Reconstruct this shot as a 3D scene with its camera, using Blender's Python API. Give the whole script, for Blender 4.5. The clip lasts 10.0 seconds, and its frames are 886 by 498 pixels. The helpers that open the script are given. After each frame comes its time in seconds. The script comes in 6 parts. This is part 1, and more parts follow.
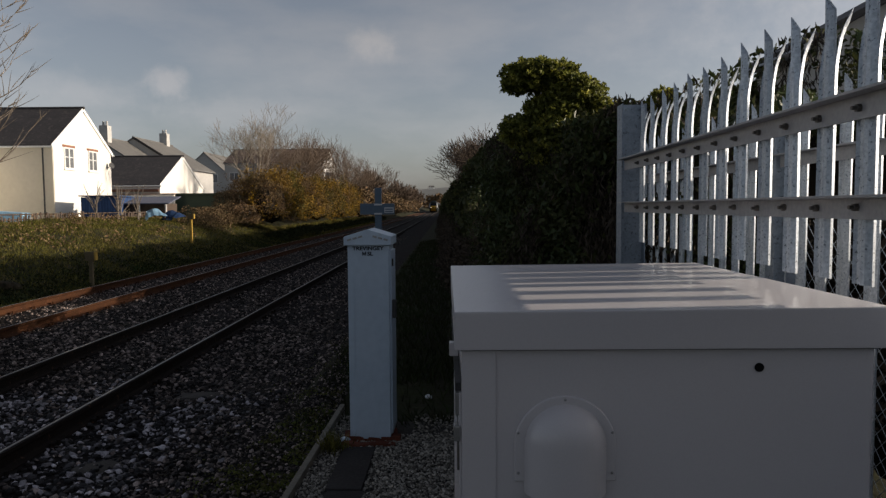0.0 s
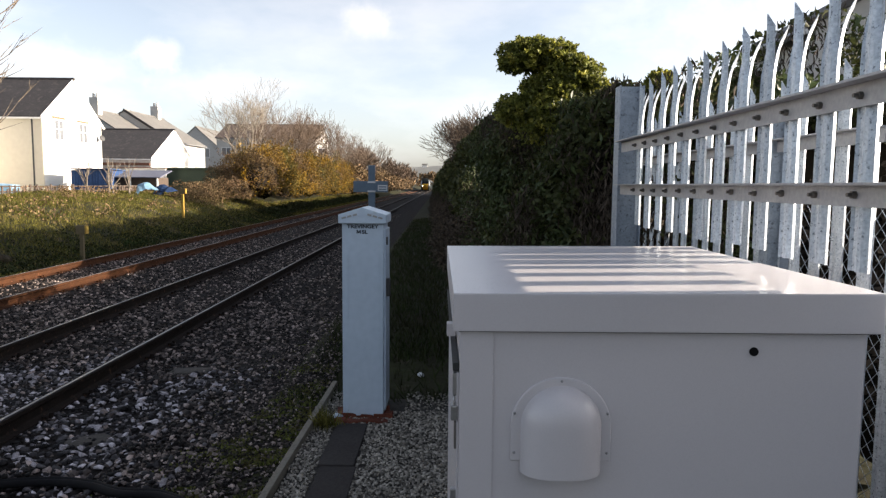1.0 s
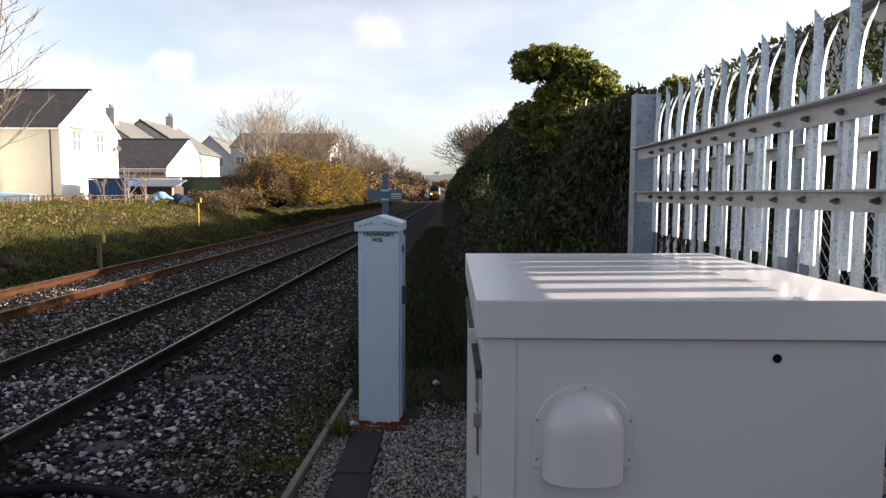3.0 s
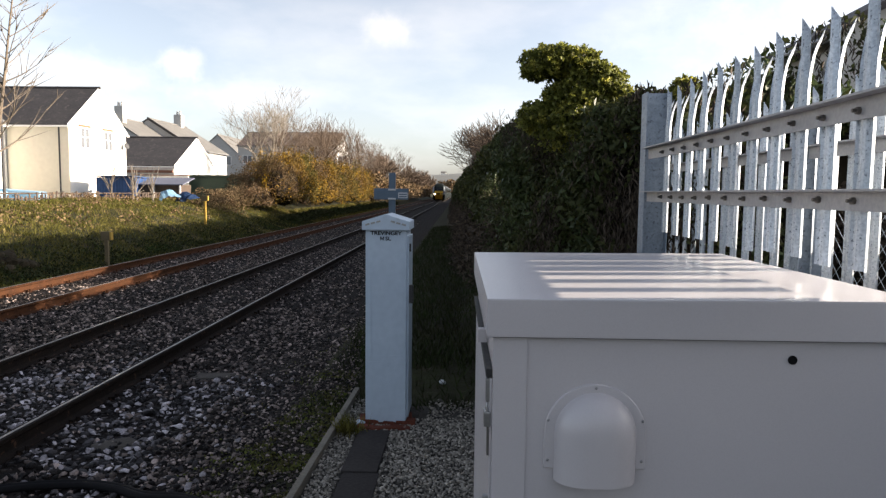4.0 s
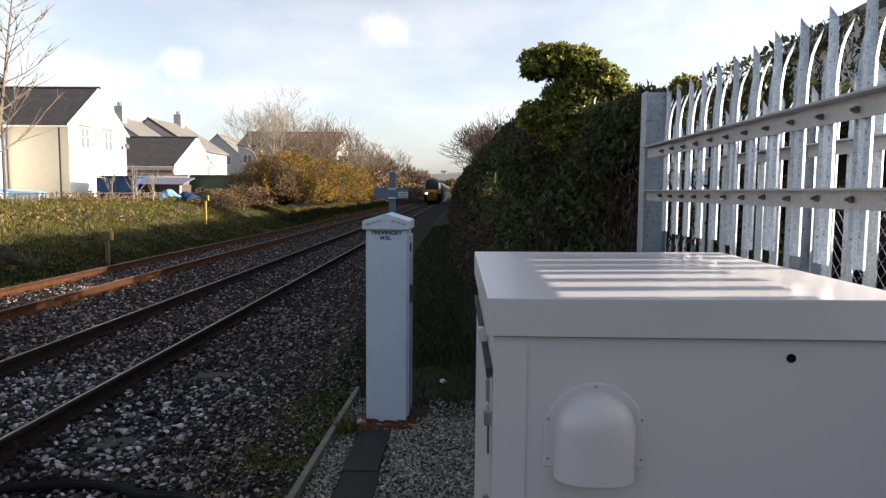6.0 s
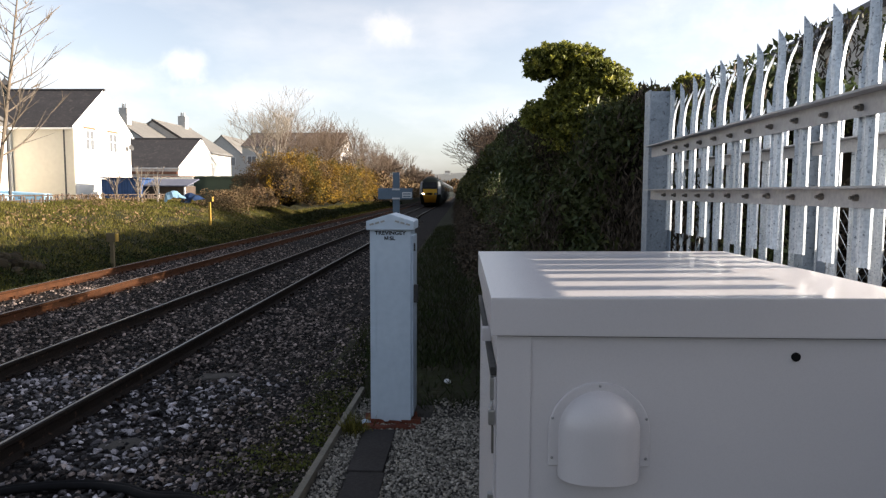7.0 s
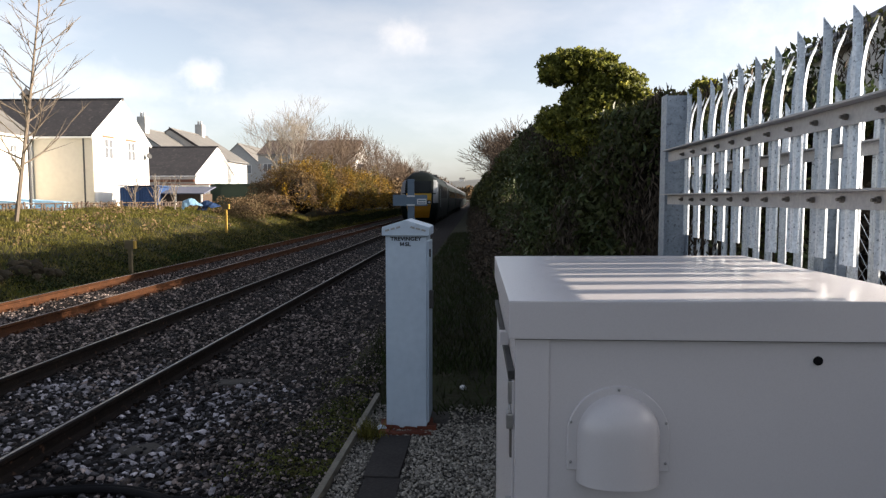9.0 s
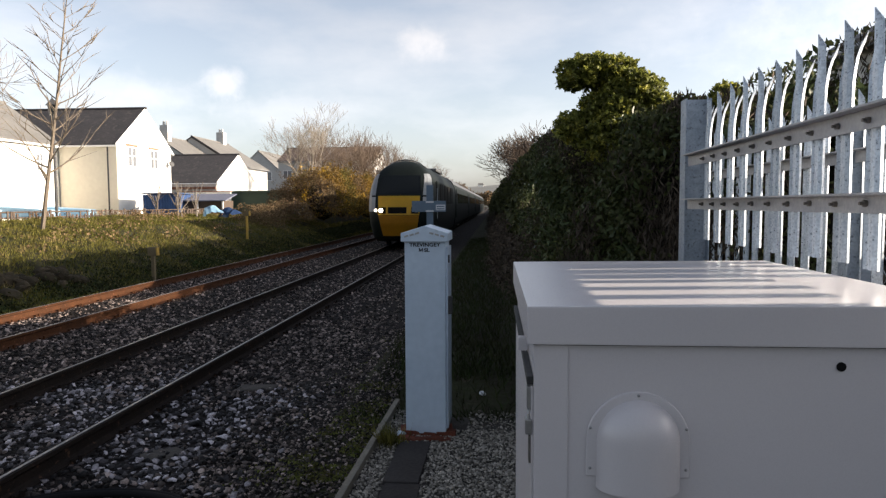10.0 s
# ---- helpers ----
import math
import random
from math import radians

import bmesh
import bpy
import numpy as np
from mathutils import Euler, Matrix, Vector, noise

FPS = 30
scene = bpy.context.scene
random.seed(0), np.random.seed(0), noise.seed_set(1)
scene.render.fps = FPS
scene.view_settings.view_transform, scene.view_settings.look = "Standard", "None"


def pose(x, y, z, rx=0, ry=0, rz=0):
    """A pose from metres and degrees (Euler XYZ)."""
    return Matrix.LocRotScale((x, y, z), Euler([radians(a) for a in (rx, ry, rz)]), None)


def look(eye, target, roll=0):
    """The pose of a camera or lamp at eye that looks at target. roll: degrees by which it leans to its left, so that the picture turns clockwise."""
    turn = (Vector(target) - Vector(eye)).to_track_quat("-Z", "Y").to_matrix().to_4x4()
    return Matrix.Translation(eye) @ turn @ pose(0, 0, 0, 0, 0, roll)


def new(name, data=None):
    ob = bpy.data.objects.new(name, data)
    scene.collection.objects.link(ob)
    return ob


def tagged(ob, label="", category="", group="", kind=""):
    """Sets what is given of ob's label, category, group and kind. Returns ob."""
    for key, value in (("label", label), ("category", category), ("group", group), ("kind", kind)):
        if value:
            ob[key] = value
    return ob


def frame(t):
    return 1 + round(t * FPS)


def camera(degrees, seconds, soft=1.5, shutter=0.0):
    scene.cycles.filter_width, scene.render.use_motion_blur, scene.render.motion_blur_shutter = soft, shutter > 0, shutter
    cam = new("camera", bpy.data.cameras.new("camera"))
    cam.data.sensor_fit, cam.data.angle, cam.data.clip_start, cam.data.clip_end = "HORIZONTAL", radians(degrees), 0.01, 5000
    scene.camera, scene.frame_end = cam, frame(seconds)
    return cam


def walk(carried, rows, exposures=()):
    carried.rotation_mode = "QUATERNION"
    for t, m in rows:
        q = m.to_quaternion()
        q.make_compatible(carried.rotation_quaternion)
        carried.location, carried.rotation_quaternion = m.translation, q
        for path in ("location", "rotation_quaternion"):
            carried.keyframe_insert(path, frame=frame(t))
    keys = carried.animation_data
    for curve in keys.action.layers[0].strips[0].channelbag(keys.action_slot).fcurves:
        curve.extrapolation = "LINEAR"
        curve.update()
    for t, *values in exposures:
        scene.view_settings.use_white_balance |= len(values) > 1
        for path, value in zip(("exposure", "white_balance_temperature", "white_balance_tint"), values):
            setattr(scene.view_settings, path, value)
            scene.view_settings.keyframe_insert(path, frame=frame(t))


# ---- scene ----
cam = camera(66.3, 10.0, soft=1.35)
PATH = [
    (0, (0.532, -0.362, 1.833), (0.522, 1.635, 1.709), -0.4),
    (0.5, (0.522, -0.366, 1.839), (0.545, 1.624, 1.64), 0.2),
    (1, (0.514, -0.364, 1.839), (0.527, 1.627, 1.652), 0.5),
    (1.5, (0.501, -0.374, 1.839), (0.502, 1.618, 1.659), 0.6),
    (2, (0.495, -0.377, 1.84), (0.485, 1.614, 1.655), 0.6),
    (2.5, (0.495, -0.383, 1.841), (0.48, 1.611, 1.677), 0.3),
    (4, (0.479, -0.363, 1.833), (0.437, 1.63, 1.668), 0.6),
    (4.5, (0.479, -0.364, 1.833), (0.437, 1.628, 1.659), 0.7),
    (5, (0.479, -0.365, 1.833), (0.439, 1.627, 1.659), 0.6),
    (5.5, (0.479, -0.368, 1.835), (0.439, 1.625, 1.666), 0.5),
    (7, (0.481, -0.372, 1.834), (0.426, 1.62, 1.667), 0.2),
    (7.5, (0.479, -0.372, 1.832), (0.416, 1.62, 1.664), 0.0),
    (8, (0.475, -0.374, 1.83), (0.406, 1.618, 1.67), -0.0),
    (8.5, (0.477, -0.372, 1.827), (0.393, 1.621, 1.677), -0.2),
    (9, (0.474, -0.375, 1.826), (0.376, 1.617, 1.679), 0.0),
    (9.5, (0.479, -0.384, 1.83), (0.359, 1.609, 1.703), -0.2),
    (10, (0.476, -0.384, 1.827), (0.322, 1.606, 1.697), -0.3),
]
walk(cam, [(t, look(eye, target, roll)) for t, eye, target, roll in PATH],
     exposures=[(t, s + 0.72, 6600, 12.5) for t, s in ((0.0, -0.55), (0.1, -0.25), (0.2, 0.2), (0.3, 0.6), (0.4, 0.84), (0.5, 0.89), (1.0, 0.98), (5.0, 0.95), (8.5, 0.88), (10.0, 0.79))])


# ---- world, sun, exposure ----
SUN_EL, SUN_AZ = radians(15.0), radians(3.5)      # azimuth: from +x towards +y
SUN_DIR = Vector((math.cos(SUN_EL) * math.cos(SUN_AZ), math.cos(SUN_EL) * math.sin(SUN_AZ), math.sin(SUN_EL)))


def make_world():
    w = bpy.data.worlds.new("sky")
    scene.world = w
    w.use_nodes = True
    nt = w.node_tree
    nt.nodes.clear()
    n = nt.nodes.new
    out, bg = n("ShaderNodeOutputWorld"), n("ShaderNodeBackground")
    sky = n("ShaderNodeTexSky")
    sky.sky_type, sky.sun_disc = "NISHITA", False
    sky.sun_elevation, sky.sun_rotation = SUN_EL, radians(90) - SUN_AZ
    sky.air_density, sky.dust_density, sky.ozone_density = 1.0, 2.0, 2.3
    tc, mp, cl, ramp, mix = n("ShaderNodeTexCoord"), n("ShaderNodeMapping"), n("ShaderNodeTexNoise"), n("ShaderNodeValToRGB"), n("ShaderNodeMixRGB")
    mp.inputs["Scale"].default_value = (1.0, 1.0, 2.6)
    mp.inputs["Location"].default_value = CLOUD_SHIFT
    cl.inputs["Scale"].default_value, cl.inputs["Detail"].default_value, cl.inputs["Roughness"].default_value = 4.0, 7.0, 0.55
    ramp.color_ramp.elements[0].position, ramp.color_ramp.elements[0].color = 0.46, (0.36, 0.36, 0.36, 1)
    ramp.color_ramp.elements[1].position, ramp.color_ramp.elements[1].color = 0.82, (0.72, 0.72, 0.72, 1)
    bw, tint = n("ShaderNodeRGBToBW"), n("ShaderNodeMixRGB")
    tint.blend_type, tint.inputs[0].default_value, tint.inputs[2].default_value = "MULTIPLY", 1.0, CLOUD
    link = nt.links.new
    link(tc.outputs["Generated"], mp.inputs["Vector"])
    link(mp.outputs["Vector"], cl.inputs["Vector"])
    link(cl.outputs["Fac"], ramp.inputs["Fac"])
    link(ramp.outputs["Color"], mix.inputs[0])
    link(sky.outputs["Color"], mix.inputs[1])
    link(sky.outputs["Color"], bw.inputs[0])
    link(bw.outputs[0], tint.inputs[1])
    link(tint.outputs[0], mix.inputs[2])
    # small ragged cumulus clouds and one broad veil: each an uneven patch round one direction
    last = mix.outputs["Color"]
    rag = n("ShaderNodeTexNoise")
    rag.inputs["Scale"].default_value, rag.inputs["Detail"].default_value, rag.inputs["Roughness"].default_value = 26.0, 6.0, 0.6
    link(tc.outputs["Generated"], rag.inputs["Vector"])
    for towards, wide, high, dense, torn in SKY_PATCHES:
        sub, mul, ln = n("ShaderNodeVectorMath"), n("ShaderNodeVectorMath"), n("ShaderNodeVectorMath")
        sub.operation, mul.operation, ln.operation = "SUBTRACT", "MULTIPLY", "LENGTH"
        sub.inputs[1].default_value, mul.inputs[1].default_value = towards, (1 / wide, 1 / wide, 1 / high)
        wob, edge, over = n("ShaderNodeMath"), n("ShaderNodeMapRange"), n("ShaderNodeMixRGB")
        wob.operation, wob.inputs[1].default_value = "MULTIPLY_ADD", -torn
        edge.inputs[1].default_value, edge.inputs[2].default_value, edge.inputs[3].default_value, edge.inputs[4].default_value = -1.15, 0.25, dense, 0.0
        edge.interpolation_type = "SMOOTHSTEP"
        link(tc.outputs["Generated"], sub.inputs[0]), link(sub.outputs[0], mul.inputs[0]), link(mul.outputs[0], ln.inputs[0])
        link(rag.outputs["Fac"], wob.inputs[0]), link(ln.outputs["Value"], wob.inputs[2])
        link(wob.outputs[0], edge.inputs[0]), link(edge.outputs[0], over.inputs[0])
        link(last, over.inputs[1]), link(tint.outputs[0], over.inputs[2])
        last = over.outputs[0]
    link(last, bg.inputs["Color"])
    bg.inputs["Strength"].default_value = SKY
    link(bg.outputs["Background"], out.inputs["Surface"])


CLOUD_SHIFT, CLOUD, SKY = (0.3, 0.1, 0.0), (2.3, 2.3, 2.34, 1), 0.076
# the first is a broad veil added to whiten the sky towards the sun
SKY_PATCHES = (((0.55, 0.78, 0.34), 0.50, 0.36, 0.95, 1.2), ((-0.100, 0.967, 0.231), 0.036, 0.020, 0.8, 2.4), ((-0.090, 0.973, 0.210), 0.045, 0.012, 0.35, 2.4), ((-0.368, 0.914, 0.168), 0.024, 0.019, 0.6, 2.4),
           ((-0.47, 0.87, 0.150), 0.08, 0.024, 0.25, 2.4), ((-0.28, 0.945, 0.13), 0.09, 0.024, 0.25, 2.4))
make_world()
sun = new("sun", bpy.data.lights.new("sun", "SUN"))
sun.data.energy, sun.data.angle, sun.data.color = 5.0, radians(0.5), (1.0, 0.875, 0.71)
sun.matrix_world = look(SUN_DIR * 200, (0, 0, 0))

# ---- materials ----
def mat(name, col, col2=None, rough=0.6, metal=0.0, scale=8.0, bump=0.0, bscale=40.0, rnd=0.0, island=0.0, spots=None, spot_at=0.62, fine=None, emit=None, emit_k=0.0, spec=0.5, coat=0.0, trans=0.0, skew=0.0):
    """A procedural surface: two colours blended by a broad and a fine noise, spots of a third one, relief, chance by object or by piece."""
    m = bpy.data.materials.new(name)
    m.use_nodes = True
    nt = m.node_tree
    b = nt.nodes["Principled BSDF"]
    n, link = nt.nodes.new, nt.links.new
    b.inputs["Roughness"].default_value, b.inputs["Metallic"].default_value = rough, metal
    b.inputs["Specular IOR Level"].default_value = spec
    b.inputs["Coat Weight"].default_value = coat
    tc = n("ShaderNodeTexCoord")
    col2 = col2 or tuple(c * 0.75 for c in col)
    a, f, add = n("ShaderNodeTexNoise"), n("ShaderNodeTexNoise"), n("ShaderNodeMath")
    a.inputs["Scale"].default_value, a.inputs["Detail"].default_value = scale, 4
    f.inputs["Scale"].default_value, f.inputs["Detail"].default_value = fine or scale * 9, 3
    link(tc.outputs["Object"], a.inputs["Vector"]), link(tc.outputs["Object"], f.inputs["Vector"])
    add.operation = "ADD"
    link(a.outputs["Fac"], add.inputs[0]), link(f.outputs["Fac"], add.inputs[1])
    rng = n("ShaderNodeMapRange")
    rng.inputs[1].default_value, rng.inputs[2].default_value = 0.7, 1.3
    link(add.outputs[0], rng.inputs[0])
    mix = n("ShaderNodeMixRGB")
    mix.inputs[1].default_value, mix.inputs[2].default_value = (*col, 1), (*col2, 1)
    link(rng.outputs[0], mix.inputs[0])
    last = mix.outputs[0]
    if spots:
        s, r, mx = n("ShaderNodeTexNoise"), n("ShaderNodeMapRange"), n("ShaderNodeMixRGB")
        s.inputs["Scale"].default_value, s.inputs["Detail"].default_value = scale * 2.7, 6
        r.inputs[1].default_value, r.inputs[2].default_value = spot_at, spot_at + 0.08
        link(tc.outputs["Object"], s.inputs["Vector"]), link(s.outputs["Fac"], r.inputs[0]), link(r.outputs[0], mx.inputs[0])
        link(last, mx.inputs[1])
        mx.inputs[2].default_value = (*spots, 1)
        last = mx.outputs[0]
    if rnd or island:
        hsv, r = n("ShaderNodeHueSaturation"), n("ShaderNodeMapRange")
        src = n("ShaderNodeObjectInfo").outputs["Random"] if rnd else n("ShaderNodeNewGeometry").outputs["Random Per Island"]
        k = rnd or island
        r.inputs[3].default_value, r.inputs[4].default_value = 1 - k, 1 + k
        if skew:
            pw = n("ShaderNodeMath")
            pw.operation, pw.inputs[1].default_value = "POWER", skew
            link(src, pw.inputs[0])
            src = pw.outputs[0]
            r.inputs[3].default_value, r.inputs[4].default_value = 1 - k, 1 + k * 6.5
        link(src, r.inputs[0]), link(r.outputs[0], hsv.inputs["Value"]), link(last, hsv.inputs["Color"])
        last = hsv.outputs[0]
    link(last, b.inputs["Base Color"])
    if bump:
        nb, bp = n("ShaderNodeTexNoise"), n("ShaderNodeBump")
        nb.inputs["Scale"].default_value, nb.inputs["Detail"].default_value = bscale, 5
        link(tc.outputs["Object"], nb.inputs["Vector"])
        bp.inputs["Strength"].default_value, bp.inputs["Distance"].default_value = bump, 0.02
        link(nb.outputs["Fac"], bp.inputs["Height"]), link(bp.outputs["Normal"], b.inputs["Normal"])
    rv = n("ShaderNodeMapRange")
    rv.inputs[3].default_value, rv.inputs[4].default_value = max(rough - 0.08, 0.02), min(rough + 0.08, 1)
    link(f.outputs["Fac"], rv.inputs[0]), link(rv.outputs[0], b.inputs["Roughness"])
    if trans:
        tl, ms = n("ShaderNodeBsdfTranslucent"), n("ShaderNodeMixShader")
        ms.inputs[0].default_value = trans
        link(last, tl.inputs["Color"])
        link(b.outputs[0], ms.inputs[1]), link(tl.outputs[0], ms.inputs[2])
        link(ms.outputs[0], nt.nodes["Material Output"].inputs["Surface"])
    if emit:
        b.inputs["Emission Color"].default_value, b.inputs["Emission Strength"].default_value = (*emit, 1), emit_k
    return m


M_CAB = mat("cabinet_paint", (0.530, 0.508, 0.522), (0.480, 0.460, 0.473), rough=0.30, scale=1.6, bump=0.015, bscale=260, fine=300)
M_CABDARK = mat("dark_strip", (0.03, 0.03, 0.03), rough=0.7)
M_MSL = mat("white_cabinet_paint", (0.43, 0.52, 0.61), (0.37, 0.45, 0.54), rough=0.45, scale=2.0, bump=0.05, bscale=180, spots=(0.30, 0.33, 0.35), spot_at=0.7)
M_GALV = mat("galvanised_steel", (0.56, 0.61, 0.66), (0.33, 0.375, 0.43), rough=0.42, metal=0.35, scale=42, fine=150, spots=(0.15, 0.17, 0.20), spot_at=0.59, bump=0.08, bscale=120, rnd=0.14)
M_GALVRAIL = mat("dull_galvanised_angle", (0.34, 0.345, 0.36), (0.26, 0.265, 0.28), rough=0.5, metal=0.3, scale=9, bump=0.05, bscale=120)
M_GALVPOST = mat("mottled_galvanised_post", (0.27, 0.32, 0.38), (0.17, 0.205, 0.25), rough=0.5, metal=0.3, scale=20, fine=90, spots=(0.10, 0.12, 0.15), spot_at=0.60, bump=0.06, bscale=120)
M_STEEL = mat("dull_steel", (0.35, 0.35, 0.35), rough=0.4, metal=0.8)
M_BOLT = mat("weathered_bolt", (0.10, 0.10, 0.10), (0.16, 0.14, 0.12), rough=0.55, metal=0.6, scale=60)
M_RAILTOP = mat("worn_rail_head", (0.24, 0.23, 0.225), (0.14, 0.125, 0.12), rough=0.38, metal=0.85, scale=5)
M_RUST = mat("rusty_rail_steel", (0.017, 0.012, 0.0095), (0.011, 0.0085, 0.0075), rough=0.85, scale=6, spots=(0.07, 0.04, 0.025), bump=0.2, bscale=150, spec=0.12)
# lit copy of the rail rust: the low sun's orange is put into the colour
M_RUSTLIT = mat("sunlit_rust_steel", (0.070, 0.028, 0.0115), (0.036, 0.016, 0.0085), rough=0.85, scale=6, spots=(0.12, 0.05, 0.03), bump=0.2, bscale=150, spec=0.12)
M_SLEEPER = mat("weathered_sleeper", (0.05, 0.044, 0.04), (0.03, 0.027, 0.025), rough=0.9, scale=5, bump=0.3, bscale=60, rnd=0.2, spec=0.12)
# kept near black: shade in the gaps between stones is in this colour
M_BALLAST = mat("ballast_bed", (0.015, 0.0120, 0.0110), (0.009, 0.0072, 0.0066), rough=0.95, scale=3, fine=38, spots=(0.12, 0.117, 0.12), spot_at=0.66, bump=1.0, bscale=26, spec=0.12)
M_STONE = mat("ballast_stone", (0.084, 0.068, 0.061), (0.025, 0.0198, 0.018), rough=0.6, scale=9, island=0.88, skew=4.0, bump=0.3, bscale=90, spec=0.12)
M_STONEPALE = mat("pale_ballast_stone", (0.122, 0.114, 0.121), (0.036, 0.033, 0.0345), rough=0.6, scale=9, island=0.88, skew=3.8, bump=0.3, bscale=90, spec=0.12)
M_SHINGLE = mat("pale_shingle", (0.33, 0.305, 0.26), (0.13, 0.12, 0.105), rough=0.75, scale=30, island=0.75, spec=0.12)
M_SHINGLEBED = mat("shingle_bed", (0.07, 0.065, 0.058), (0.03, 0.028, 0.025), rough=0.95, scale=12, fine=90, bump=0.8, bscale=90, spec=0.12)
M_SOIL = mat("rough_ground", (0.026, 0.030, 0.011), (0.022, 0.018, 0.012), rough=0.95, scale=0.9, spots=(0.055, 0.046, 0.032), bump=0.6, bscale=14, spec=0.12)
M_GRASS = mat("grass_blades", (0.078, 0.082, 0.015), (0.125, 0.106, 0.029), rough=0.75, scale=0.6, island=0.65, spots=(0.19, 0.145, 0.06), spot_at=0.56, trans=0.25, spec=0.12)
# dark green growth, made darker still: the hedge's shade is put into the colour
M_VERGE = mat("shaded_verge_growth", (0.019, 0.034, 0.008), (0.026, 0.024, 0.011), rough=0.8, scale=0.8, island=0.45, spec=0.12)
M_MOSS = mat("moss", (0.085, 0.108, 0.022), (0.075, 0.060, 0.028), rough=0.95, scale=5, island=0.4, spec=0.12)
M_SLAB = mat("paving_slab", (0.042, 0.038, 0.036), (0.028, 0.025, 0.024), rough=0.85, scale=4, bump=0.3, bscale=60, rnd=0.15, spec=0.12)
M_BLOCK = mat("weathered_concrete", (0.085, 0.077, 0.068), (0.05, 0.045, 0.041), rough=0.9, scale=6, bump=0.4, bscale=40, spec=0.12)
M_RUBBLE = mat("dark_mossy_stone", (0.040, 0.030, 0.020), (0.022, 0.020, 0.012), rough=0.95, scale=4, bump=0.4, bscale=30, rnd=0.4, spec=0.12)
M_TIMBER = mat("weathered_board", (0.19, 0.17, 0.13), (0.11, 0.10, 0.08), rough=0.85, scale=6, bump=0.3, bscale=50)
M_BRICK = mat("red_brick", (0.17, 0.052, 0.030), (0.07, 0.028, 0.020), rough=0.9, scale=14, bump=0.3, bscale=70, rnd=0.2, spec=0.12)
M_BLACK = mat("black_rubber", (0.007, 0.007, 0.008), rough=0.8, spec=0.1)
M_IVY = mat("ivy_leaves", (0.036, 0.045, 0.016), (0.060, 0.064, 0.022), rough=0.6, scale=0.8, island=0.45, spots=(0.085, 0.095, 0.03), spot_at=0.64, spec=0.15, trans=0.2)
# yellower young ivy, brightened further: sunlight on the tree head is in the colour
M_IVYTOP = mat("sunlit_yellow_ivy", (0.19, 0.195, 0.036), (0.09, 0.105, 0.025), rough=0.5, scale=2.5, island=0.6, spots=(0.34, 0.32, 0.06), spot_at=0.56, spec=0.3, trans=0.48)
M_DEADLEAF = mat("withered_stems", (0.085, 0.067, 0.050), (0.048, 0.038, 0.030), rough=0.85, scale=1.5, island=0.5, spec=0.12)
M_PALELEAF = mat("broad_green_leaves", (0.068, 0.092, 0.032), (0.046, 0.064, 0.023), rough=0.5, scale=1.5, island=0.4, spec=0.3, trans=0.2)
# near-black fill: shade deep between the leaves is put into the colour
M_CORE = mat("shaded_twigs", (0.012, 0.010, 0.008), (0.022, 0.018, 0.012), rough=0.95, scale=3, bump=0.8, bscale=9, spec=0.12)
M_GORSE = mat("gorse_and_bramble", (0.20, 0.115, 0.022), (0.12, 0.085, 0.02), rough=0.75, scale=0.33, island=0.5, spots=(0.33, 0.20, 0.02), spot_at=0.53, trans=0.2, spec=0.12)
M_OLIVE = mat("olive_gorse_growth", (0.115, 0.095, 0.025), (0.07, 0.065, 0.02), rough=0.75, scale=0.5, island=0.5, trans=0.2, spec=0.12)
M_BRAMBLE = mat("dry_bramble", (0.17, 0.105, 0.062), (0.10, 0.078, 0.038), rough=0.8, scale=0.6, island=0.5, spec=0.12)
M_BARK = mat("pale_bark", (0.21, 0.18, 0.145), (0.14, 0.118, 0.095), rough=0.9, scale=3, bump=0.3, bscale=30)
M_YOUNGBARK = mat("grey_brown_bark", (0.17, 0.135, 0.10), (0.11, 0.088, 0.066), rough=0.9, scale=3, bump=0.3, bscale=30)
M_TWIG = mat("brown_twigs", (0.135, 0.10, 0.075), (0.09, 0.068, 0.052), rough=0.9, scale=2, spec=0.12)
M_RENDER = mat("white_rendered_wall", (0.78, 0.76, 0.71), (0.70, 0.68, 0.63), rough=0.9, scale=0.5, bump=0.1, bscale=30)
# render of the side away from the sun: its shade is a beige colour
M_RENDERSHADE = mat("shaded_rendered_wall", (0.66, 0.61, 0.50), (0.60, 0.55, 0.45), rough=0.9, scale=0.5, bump=0.1, bscale=30)
M_SLATE = mat("dark_slate_roof", (0.050, 0.044, 0.043), (0.024, 0.022, 0.023), rough=0.7, spots=(0.075, 0.066, 0.060), spot_at=0.58, scale=1.6, bump=0.3, bscale=10, rnd=0.1)
M_GREYROOF = mat("grey_slate_roof", (0.135, 0.130, 0.120), (0.095, 0.092, 0.088), rough=0.75, scale=0.8, bump=0.3, bscale=8)
M_BROWNROOF = mat("brown_tile_roof", (0.075, 0.050, 0.042), (0.05, 0.037, 0.033), rough=0.85, scale=0.8, bump=0.2, bscale=8)
M_UPVC = mat("white_window_frame", (0.78, 0.78, 0.76), (0.70, 0.70, 0.69), rough=0.4)
# glass greyed: a pale sky reflection is put into the base colour
M_GLASS = mat("sky_grey_glass", (0.16, 0.17, 0.185), rough=0.08, spec=0.8)
M_FARWALL = mat("pale_grey_wall", (0.46, 0.45, 0.43), (0.38, 0.375, 0.36), rough=0.9, scale=0.5)
M_BLUE = mat("blue_painted_boards", (0.035, 0.072, 0.17), (0.026, 0.054, 0.13), spec=0.15, rough=0.9, scale=2, rnd=0.1)
